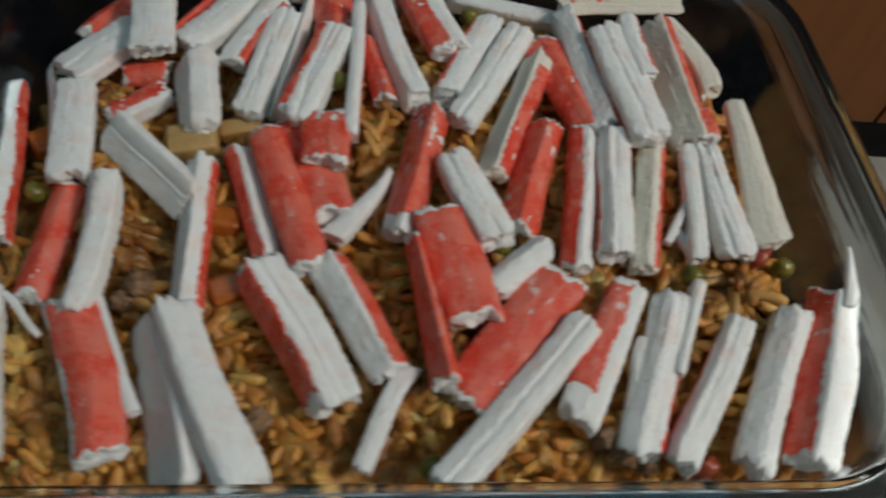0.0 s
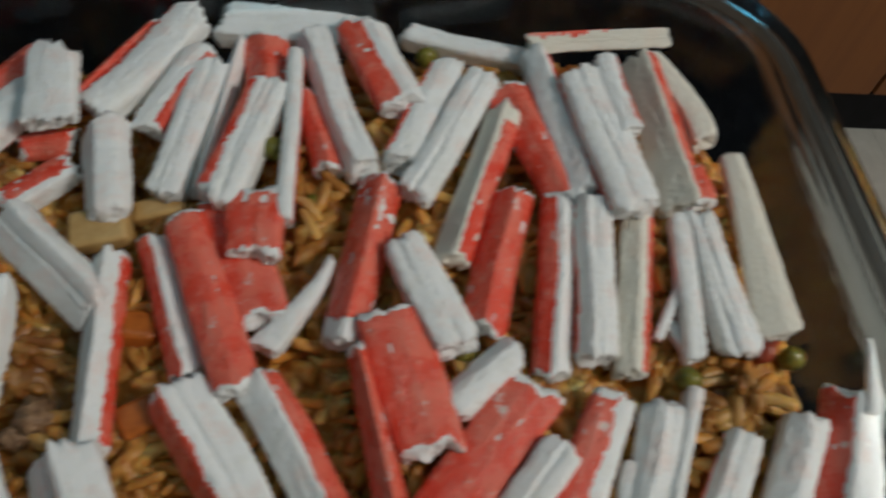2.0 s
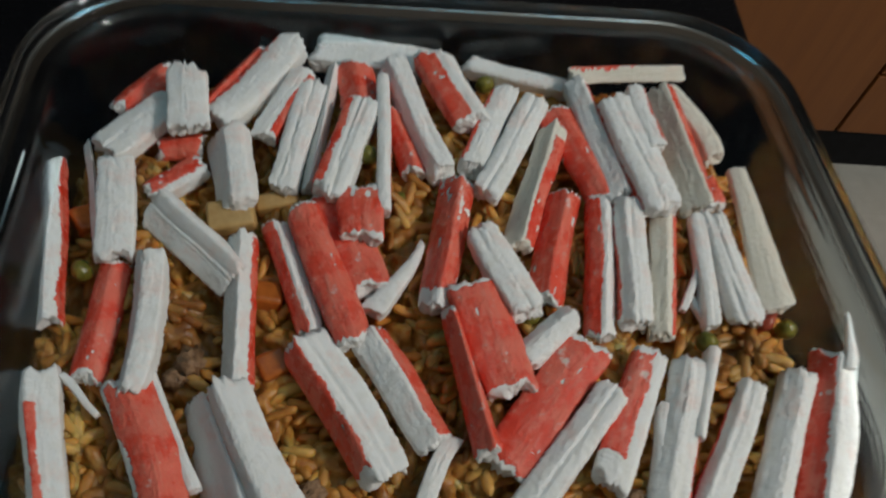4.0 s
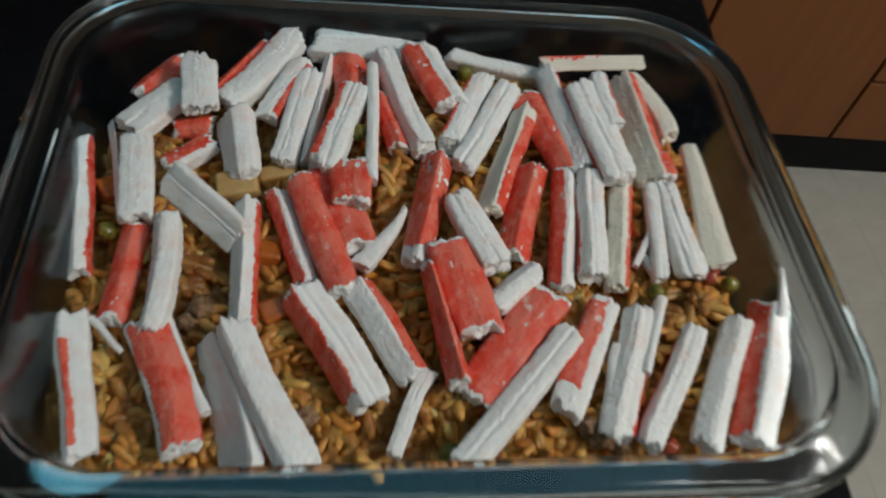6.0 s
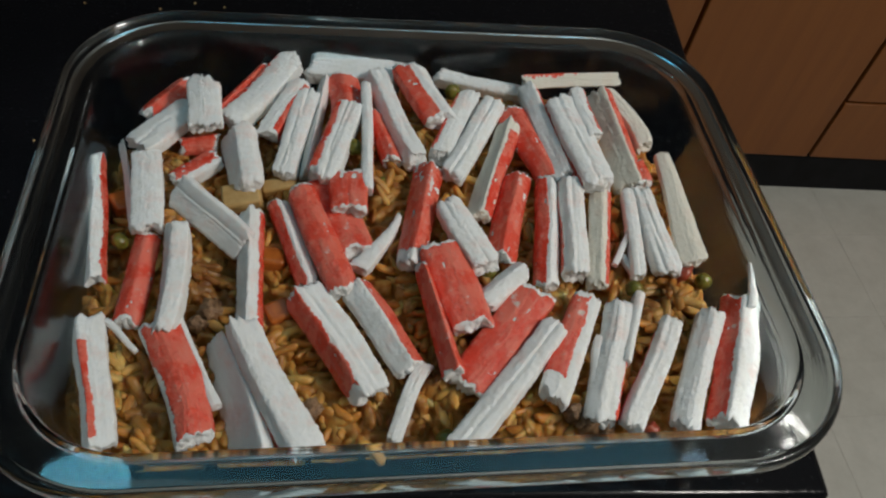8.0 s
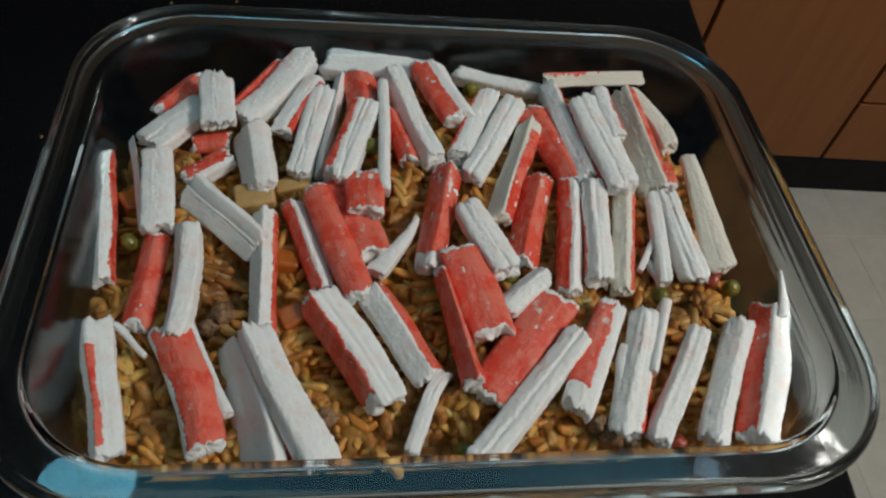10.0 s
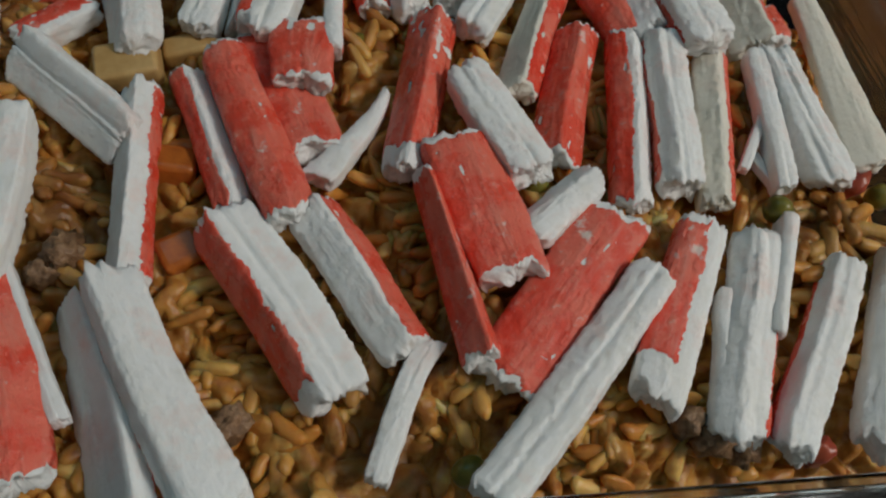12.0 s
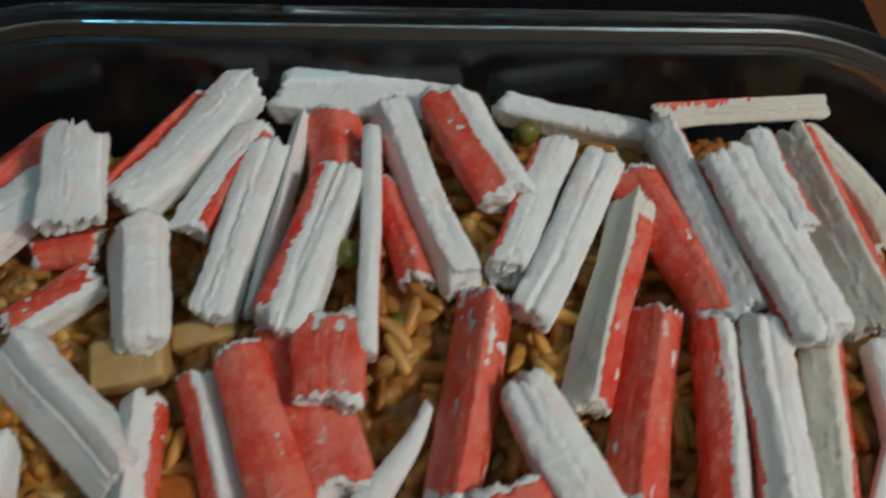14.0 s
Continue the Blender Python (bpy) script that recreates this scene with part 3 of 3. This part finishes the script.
    # loose threads of flesh at the torn ends
    for n in range(dice.randint(3, 5) if wide else 1):
        far = dice.choice((0, 1))
        spot = body[rings - 1 if far else 1, int(dice.uniform(0.03, 0.47) * around)] @ turned
        way = ahead * (1 if far else -1) + side * dice.uniform(-0.5, 0.5) + up * dice.uniform(-0.35, 0.3)
        thread = new("fibre", dice.choice(THREADS))
        thread.parent = ob
        thread.matrix_world = Matrix.Translation(mid + Vector(spot) - way * 0.0006) @ way.to_track_quat("X", "Z").to_matrix().to_4x4() @ Matrix.Diagonal((dice.uniform(0.4, 0.9) * (1 if wide else 0.6),) * 3 + (1,))
    STICKS.append(ob)
    return ob


stick((-0.1539, 0.0470, 0.9424), (-0.1427, -0.0230, 0.9372), 0.0097, 0.0084, skin=(-85, 20), tilt=12, roof=(0.1, -0.3, 0.5))
stick((-0.1425, 0.0589, 0.9418), (-0.1307, 0.0077, 0.9382), 0.0035, 0.0084, roof=(0.9, -0.3, 0.5))
stick((-0.1281, 0.0461, 0.9469), (-0.1228, 0.0021, 0.9434), 0.0141, 0.0076)
stick((-0.1232, 0.0035, 0.9385), (-0.1278, -0.0432, 0.9347), 0.0116, 0.0076, skin=(-40, 220), roof=(0, 0.2, 0.2))
stick((-0.1098, 0.0017, 0.9448), (-0.1113, -0.0523, 0.9402), 0.0117, 0.0101, tilt=8, bend=0.002, roof=(-0.2, -0.1, 0.6), grooves=(105,))
stick((-0.1428, -0.0393, 0.9355), (-0.1289, -0.0984, 0.9313), 0.0132, 0.0092, skin=(98, 132), patchy=0.2, bare=(0.012, 0.003), roof=(-0.5, -0.4, 0.75))
stick((-0.1126, -0.0457, 0.9378), (-0.0933, -0.0970, 0.9344), 0.0168, 0.0101, skin=(-30, 172), bend=0.002, roof=(-0.1, 0.3, 0.2))
stick((-0.1063, -0.0429, 0.9368), (-0.0865, -0.0829, 0.9344), 0.0044, 0.0050, grooves=(90,))
stick((-0.1353, -0.0413, 0.9356), (-0.1210, -0.0566, 0.9349), 0.0024, 0.0034)
stick((-0.0883, -0.0507, 0.9345), (-0.0711, -0.1051, 0.9310), 0.0200, 0.0062, skin=(-60, -20), tilt=58, taper=1.2, roof=(0, 0.9, 0.9))
stick((-0.0789, -0.0511, 0.9434), (-0.0504, -0.1091, 0.9397), 0.0146, 0.0109, skin=(195, 240), taper=1.15, roof=(-0.6, 0.3, 0.7), rag=0.0034)
stick((-0.1088, 0.0752, 0.9514), (-0.1329, 0.0500, 0.9485), 0.0165, 0.0084, skin=(-95, -30), grooves=(80,))
stick((-0.1037, 0.0857, 0.9602), (-0.1003, 0.0530, 0.9573), 0.0165, 0.0076, rag=0.0036)
stick((-0.1160, 0.0977, 0.9484), (-0.1314, 0.0765, 0.9461), 0.0123, 0.0076, skin=(-40, 220), roof=(0, 0, 0))
stick((-0.1144, 0.0577, 0.9439), (-0.0966, 0.0589, 0.9446), 0.0114, 0.0084, skin=(-40, 220), roof=(0, 0, 0))
stick((-0.0892, 0.0596, 0.9507), (-0.0817, 0.0230, 0.9485), 0.0200, 0.0109, tilt=34, roof=(0.35, -0.5, 0.3))
stick((-0.0603, 0.1132, 0.9536), (-0.0905, 0.0673, 0.9485), 0.0149, 0.0101, skin=(150, 250))
stick((-0.0740, 0.1120, 0.9500), (-0.0975, 0.0745, 0.9480), 0.0095, 0.0076, skin=(-40, 220), roof=(0, 0, 0))
stick((-0.0567, 0.0939, 0.9520), (-0.0718, 0.0593, 0.9485), 0.0104, 0.0084, skin=(-70, 60))
stick((-0.0523, 0.0867, 0.9523), (-0.0636, 0.0327, 0.9485), 0.0120, 0.0092, grooves=(80, 115,))
stick((-0.0444, 0.1006, 0.9520), (-0.0538, 0.0341, 0.9479), 0.0070, 0.0084, tilt=15, roof=(0.8, -0.5, 0.5), grooves=(80,))
stick((-0.0346, 0.1009, 0.9539), (-0.0313, 0.0735, 0.9526), 0.0167, 0.0076, skin=(-40, 220), roof=(0, -0.2, -0.2))
stick((-0.0303, 0.0741, 0.9564), (-0.0445, 0.0253, 0.9532), 0.0141, 0.0101, skin=(130, 245), grooves=(70, 100,))
stick((-0.0219, 0.0897, 0.9576), (-0.0233, 0.0163, 0.9545), 0.0053, 0.0076, skin=(-60, 20))
stick((-0.0177, 0.0743, 0.9511), (-0.0106, 0.0404, 0.9504), 0.0104, 0.0084, skin=(-40, 220), roof=(0, 0, 0))
stick((-0.0177, 0.1022, 0.9555), (0.0007, 0.0383, 0.9540), 0.0123, 0.0101, tilt=8, roof=(-0.3, -0.4, 0.6), grooves=(60,))
stick((0.0013, 0.1042, 0.9591), (0.0165, 0.0624, 0.9582), 0.0184, 0.0092, skin=(108, 240), patchy=0.08, roof=(0.3, 0.5, -0.2))
stick((0.0335, 0.0841, 0.9568), (0.0122, 0.0407, 0.9541), 0.0110, 0.0092, skin=(140, 240))
stick((0.0455, 0.0770, 0.9572), (0.0172, 0.0265, 0.9539), 0.0123, 0.0092, grooves=(95,))
stick((-0.0513, 0.1161, 0.9492), (0.0055, 0.1045, 0.9505), 0.0180, 0.0101, taper=0.9, grooves=(90,))
stick((0.0187, 0.1092, 0.9493), (0.0640, 0.0927, 0.9508), 0.0092, 0.0084, taper=0.9)
stick((0.0502, 0.0624, 0.9576), (0.0279, 0.0012, 0.9536), 0.0125, 0.0101, skin=(-45, 65), patchy=0.12, bare=(0.006, 0.0), tilt=4, roof=(0.1, -0.4, 0.2), flesh=CREAM)
stick((0.0520, 0.0277, 0.9553), (0.0356, -0.0209, 0.9512), 0.0145, 0.0101, skin=(-50, 225), patchy=0.1, roof=(0, -0.2, -0.2))
stick((0.0649, 0.0240, 0.9548), (0.0552, -0.0363, 0.9495), 0.0111, 0.0101, skin=(105, 245), roof=(0.1, 0.3, 0))
stick((0.0765, 0.0223, 0.9571), (0.0687, -0.0322, 0.9523), 0.0118, 0.0101, skin=(180, 250), roof=(-0.4, 0.2, 0.6), grooves=(100,))
stick((0.0917, 0.0182, 0.9542), (0.0789, -0.0354, 0.9494), 0.0098, 0.0101, skin=(-60, 42), tilt=2, roof=(0.1, 0.4, 0.2), flesh=CREAM)
stick((0.0559, 0.0740, 0.9546), (0.0702, 0.0265, 0.9535), 0.0186, 0.0092, skin=(-40, 220), roof=(-0.1, 0.1, -0.1))
stick((0.0661, 0.0900, 0.9590), (0.0744, 0.0259, 0.9569), 0.0128, 0.0101, skin=(-70, 40), tilt=6, roof=(0.2, 0.2, -0.3))
stick((0.0788, 0.0736, 0.9637), (0.0884, 0.0151, 0.9611), 0.0165, 0.0109, skin=(180, 250), grooves=(75, 105,))
stick((0.0882, 0.0788, 0.9662), (0.0917, 0.0443, 0.9651), 0.0078, 0.0067, skin=(-40, 30))
stick((0.1044, 0.0875, 0.9582), (0.1088, 0.0202, 0.9556), 0.0167, 0.0101, skin=(-60, 45), tilt=14, roof=(0.4, -0.4, 0), flesh=CREAM)
stick((0.1107, 0.0895, 0.9572), (0.1234, 0.0482, 0.9561), 0.0092, 0.0070, tilt=6, bend=0.0022, roof=(0.2, 0.7, 0.7), flesh=CREAM)
stick((0.1176, 0.0952, 0.9620), (0.0631, 0.0935, 0.9600), 0.0066, 0.0056, skin=(130, 215), flesh=CREAM, roof=(-0.7, 0.6, -0.6))
stick((0.1286, 0.0395, 0.9591), (0.1270, -0.0265, 0.9544), 0.0104, 0.0056, tilt=8, taper=1.9, roof=(0.2, 0.5, 0.6), flesh=CREAM)
stick((0.1039, 0.0159, 0.9566), (0.0978, -0.0340, 0.9524), 0.0062, 0.0076, grooves=(90,))
stick((0.1108, 0.0159, 0.9570), (0.1124, -0.0325, 0.9528), 0.0106, 0.0092, taper=1.5, grooves=(60, 95, 125,))
stick((0.1005, -0.0062, 0.9541), (0.0882, -0.0258, 0.9521), 0.0029, 0.0034)
stick((0.0944, -0.0204, 0.9508), (0.0975, -0.0313, 0.9498), 0.0033, 0.0034)
stick((0.0123, 0.0072, 0.9557), (0.0283, -0.0284, 0.9534), 0.0133, 0.0092, grooves=(80, 110,))
stick((0.0066, 0.0347, 0.9545), (-0.0066, -0.0231, 0.9493), 0.0144, 0.0101, skin=(-60, 240), patchy=0.22, bare=(0.0, 0.005), taper=0.85, roof=(0.2, -0.2, -0.3))
stick((0.0078, -0.0160, 0.9537), (0.0191, -0.0576, 0.9495), 0.0199, 0.0092, skin=(-40, 220), taper=0.9, roof=(0.2, 0.5, 0.5))
stick((-0.0019, -0.0289, 0.9540), (0.0086, -0.0796, 0.9478), 0.0086, 0.0109, skin=(-60, 240), taper=1.7, roof=(0.2, -0.3, -0.4))
stick((0.0504, -0.0392, 0.9489), (0.0137, -0.0814, 0.9413), 0.0187, 0.0084, skin=(-20, 215), roof=(-0.2, 0.6, 0.5))
stick((0.0451, -0.0281, 0.9520), (0.0253, -0.0441, 0.9490), 0.0112, 0.0084, roof=(-0.1, -0.2, 0.5), grooves=(90,))
stick((0.0543, -0.0579, 0.9494), (0.0075, -0.1092, 0.9398), 0.0121, 0.0092, tilt=8, taper=1.1, grooves=(90, 70,))
stick((0.0710, -0.0446, 0.9502), (0.0486, -0.0885, 0.9428), 0.0134, 0.0084, skin=(70, 225), bare=(0.0, 0.008))
stick((0.0865, -0.0482, 0.9504), (0.0675, -0.0998, 0.9418), 0.0137, 0.0101, skin=(-60, 18), patchy=0.15, tilt=4, roof=(-0.2, 0.3, 0.3), grooves=(60, 110,))
stick((0.0748, -0.0621, 0.9459), (0.0649, -0.0872, 0.9417), 0.0032, 0.0067, taper=0.6)
stick((0.0966, -0.0430, 0.9510), (0.0827, -0.0746, 0.9465), 0.0041, 0.0084, taper=0.8)
stick((0.1081, -0.0569, 0.9498), (0.0801, -0.1023, 0.9418), 0.0103, 0.0101, skin=(185, 245), tilt=2, roof=(-0.5, 0.2, 0.6), grooves=(100,))
stick((0.1292, -0.0516, 0.9492), (0.1028, -0.1033, 0.9412), 0.0119, 0.0109, tilt=8, roof=(0.1, 0.4, 0.6))
stick((0.1473, -0.0461, 0.9502), (0.1226, -0.1027, 0.9422), 0.0163, 0.0126, skin=(140, 250), tilt=-12, taper=0.9, roof=(-0.5, -0.5, 0.5))
stick((0.1515, -0.0321, 0.9594), (0.1452, -0.0530, 0.9560), 0.0030, 0.0032, taper=2.6, bend=0.001)
stick((-0.1117, 0.0242, 0.9464), (-0.0800, -0.0090, 0.9457), 0.0164, 0.0101, tilt=26, roof=(0.8, -0.3, 0.5), grooves=(70, 95, 120,))
stick((-0.0961, 0.0471, 0.9437), (-0.1151, 0.0330, 0.9418), 0.0100, 0.0084, skin=(60, 200))
stick((-0.0779, 0.0125, 0.9462), (-0.0762, -0.0511, 0.9401), 0.0116, 0.0092, skin=(-75, 2), tilt=14, roof=(0.3, -0.3, 0), grooves=(60,))
stick((-0.0656, 0.0173, 0.9446), (-0.0501, -0.0304, 0.9417), 0.0105, 0.0092, skin=(100, 235), roof=(0, 0.2, 0.2))
stick((-0.0554, 0.0210, 0.9503), (-0.0358, -0.0355, 0.9469), 0.0137, 0.0101, skin=(-50, 225), roof=(0.1, 0.5, 0.4))
stick((-0.0320, 0.0279, 0.9548), (-0.0333, 0.0051, 0.9531), 0.0177, 0.0076, skin=(-40, 220))
stick((-0.0449, 0.0299, 0.9479), (-0.0289, -0.0138, 0.9462), 0.0159, 0.0076, skin=(-40, 220))
stick((-0.0095, 0.0061, 0.9489), (-0.0300, -0.0231, 0.9450), 0.0062, 0.0059, bend=0.002, taper=3.2)
stick((-0.0528, -0.0345, 0.9444), (-0.0241, -0.0825, 0.9399), 0.0170, 0.0109, skin=(125, 245), bare=(0.0, 0.005), roof=(-0.5, -0.4, 0.7), grooves=(60, 85,))
stick((-0.0301, -0.0335, 0.9459), (-0.0085, -0.0715, 0.9424), 0.0135, 0.0101, skin=(-75, 70), roof=(0.1, 0, 0.1))
stick((-0.0012, -0.0705, 0.9412), (-0.0169, -0.1017, 0.9362), 0.0066, 0.0059, bend=-0.002, grooves=(90,))
stick((0.1122, 0.0367, 0.9570), (0.1136, 0.0191, 0.9560), 0.0092, 0.0076, skin=(-40, 220))


# ---- vegetables and meat in the rice ----
def lump(name, at, size, mat, label, category, seed, rough=0.12, wave=2.2, squash=(1, 1, 1), group=""):
    """A soft uneven lump: a ball pushed in and out by noise, sunk into the rice."""
    bm = bmesh.new()
    bmesh.ops.create_icosphere(bm, subdivisions=3 if size > 0.002 else 1, radius=1.0)
    for v in bm.verts:
        n = v.co.normalized()
        k = 1 + rough * noise.noise(n * wave + Vector((seed, 0, 0))) + rough * 0.5 * noise.noise(n * wave * 3 + Vector((0, seed, 0)))
        v.co = Vector((n.x * squash[0], n.y * squash[1], n.z * squash[2])) * k * size
    for f in bm.faces:
        f.smooth = True
    ob = part(name, bm, mat)
    ob.matrix_world = pose(*at, seed * 40, seed * 25, seed * 70)
    return tagged(ob, label, category, group)


def pea(x, y, z, seed):
    bm = bmesh.new()
    bmesh.ops.create_icosphere(bm, subdivisions=3, radius=0.0043)
    for v in bm.verts:
        n = v.co.normalized()
        dent = math.exp(-((n - Vector((0.3, -0.2, 0.9)).normalized()).length / 0.55) ** 2)
        crease = 0.12 * noise.noise(n * 3.1 + Vector((seed, 0, 0)))
        v.co *= 1 + crease - 0.16 * dent
        v.co.z *= 0.86
    for f in bm.faces:
        f.smooth = True
    ob = part("pea", bm, PEA)
    ob.matrix_world = pose(x, y, z, seed * 30, seed * 17, seed * 50)
    tagged(ob, "wrinkled olive green pea half sunk in rice", "pea", "peas in the rice")


def chunk(name, at, size, mat, label, category, turn, group=""):
    """A cut cube or slab with softened, uneven edges."""
    bm = box_bm([-s / 2 for s in size], [s / 2 for s in size], min(size) * 0.2, 3)
    for v in bm.verts:
        v.co *= 1 + 0.08 * noise.noise(v.co * 260 + Vector((turn, 0, 0)))
    ob = part(name, bm, mat)
    ob.matrix_world = pose(*at, 9, -7, turn)
    return tagged(ob, label, category, group)


pea(-0.0290, 0.0480, 0.9525, 1.0)
pea(-0.1355, 0.0006, 0.9365, 2.0)
pea(0.0954, -0.0389, 0.9501, 3.0)
pea(0.1343, -0.0301, 0.9435, 4.0)
pea(0.0263, 0.0980, 0.9479, 5.0)
pea(0.0044, -0.0994, 0.9322, 6.0)
pea(0.0301, -0.0258, 0.9457, 7.0)
pea(-0.0161, 0.0302, 0.9443, 8.0)
for n, spot in enumerate(((-0.0637, -0.0390, 0.9354), (-0.0005, 0.0883, 0.9486), (-0.1390, 0.0254, 0.9335), (-0.0674, -0.0117, 0.9373))):
    chunk("carrot_cube", spot, (0.0115, 0.010, 0.009), CARROT, "cooked orange carrot cube in the rice", "carrot", 25 + 50 * n, "carrot cubes")
chunk("potato_piece", (-0.0827, 0.0218, 0.9434), (0.0185, 0.0130, 0.0080), POTATO, "boiled yellow potato slab under a crab stick", "potato", 8, "potato pieces")
chunk("potato_piece", (-0.0654, 0.0305, 0.9421), (0.0170, 0.0075, 0.0070), POTATO, "boiled brownish potato strip in the rice", "potato", 12, "potato pieces")
for n, spot in enumerate(((-0.0925, -0.0375, 0.9362), (-0.0978, -0.0430, 0.9335), (0.0640, -0.0971, 0.9370), (0.0587, -0.0929, 0.9369), (-0.0507, -0.0850, 0.9318), (0.0714, -0.0986, 0.9355))):
    lump("meat_crumb", spot, 0.0046 if n % 2 else 0.0054, MEAT, "browned minced meat crumb among the rice", "meat", 1.3 + n, 0.6, 3.4, (1.15, 0.9, 0.75), "meat crumbs")
lump("tomato_bit", (0.0903, -0.1015, 0.9345), 0.0050, TOMATO, "small soft red tomato bit in the rice", "tomato", 3.7, 0.3, 2.0, (1.3, 0.8, 0.6), "tomato bits")
lump("tomato_bit", (0.1204, -0.0307, 0.9495), 0.0050, TOMATO, "pinkish soft tomato bit on a rice clump", "tomato", 5.2, 0.3, 2.0, (1.2, 0.9, 0.6), "tomato bits")

for n, (x, y) in enumerate(((-0.196, 0.220), (-0.149, 0.217), (-0.128, 0.225), (-0.109, 0.222), (-0.199, 0.092))):
    lump("crumb", (x, y, 0.9106), 0.0008, POTATO, "tiny pale crumb lying on the black stove top", "crumb", 1.7 + n, 0.3, 2.0, (1, 1, 0.7), "crumbs on the stove")

# ---- single grains on top ----
grain_points, grain_faces = grain_template(9, 8)
GRAINS = []
for n in range(6):
    bend_by, plump = (-0.0006, -0.0003, 0.0, 0.0003, 0.0005, 0.0007)[n], 0.0040 + 0.00014 * n
    pts = grain_points * (0.0114 + 0.0004 * n, plump, plump * 0.88)
    pts[:, 1] += bend_by * ((pts[:, 0] / 0.005) ** 2)
    for scale, size in ((230, 0.00062), (620, 0.00036)):
        pts += size * np.stack([grit(pts[:, 0] * scale + 9 * n, pts[:, 1] * scale, pts[:, 2] * scale + k) for k in (0.3, 40.3, 80.3)], -1)
    me = bpy.data.meshes.new("rice_grain")
    me.from_pydata([tuple(v) for v in pts], [], grain_faces)
    me.polygons.foreach_set("use_smooth", [True] * len(me.polygons))
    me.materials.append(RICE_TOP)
    GRAINS.append(me)
rng = random.Random(5)
placed = 0
while placed < 240:
    x, y = rng.uniform(-0.146, 0.135), rng.uniform(-0.108, 0.09)
    if inside(x, y) < 0.004:
        continue
    near_clump = noise.noise((x * 45, y * 45, 9.0)) > -0.1
    if not near_clump:
        continue
    ob = new("rice_grain", GRAINS[placed % 6])
    ob.parent = rice
    ob.matrix_world = pose(x, y, rice_height(x, y) + rng.uniform(-0.0004, 0.0014), rng.uniform(0, 360), rng.gauss(0, 17), rng.uniform(0, 360))
    placed += 1
for x, y, z, tip, turn in ((-0.0285, -0.1045, 0.9385, 10, 120), (-0.0268, -0.1100, 0.9440, -35, 125), (-0.0255, -0.1145, 0.9510, -40, 130), (0.1185, -0.0411, 0.9506, 10, 30), (0.1150, -0.0435, 0.9501, -12, 100), (0.1216, -0.0458, 0.9491, 5, 160), (0.1129, -0.0387, 0.9501, 0, 60), (0.1024, -0.0581, 0.9480, 4, 178), (0.0954, -0.0558, 0.9471, -6, 170)):
    ob = new("rice_grain", GRAINS[int(turn) % 6])
    ob.parent = rice
    ob.matrix_world = pose(x, y, z, 0, tip, turn)

# ---- floor tiles ----
TILE_SIDE, JOINT = 0.2225, 0.0022
tile_bm = box_bm((0.0, 0.0, -0.004), (TILE_SIDE - JOINT, TILE_SIDE - JOINT, 0.0), 0.0008, 1)
tile_mesh = bpy.data.meshes.new("tile")
tile_bm.to_mesh(tile_mesh)
tile_bm.free()
tile_mesh.materials.append(TILE)
for i in range(-9, 7):
    for j in range(-11, 6):
        ob = new("tile", tile_mesh)
        ob.parent = floor
        ob.location = (1.11 + i * TILE_SIDE, 0.34 + j * TILE_SIDE, 0.0)
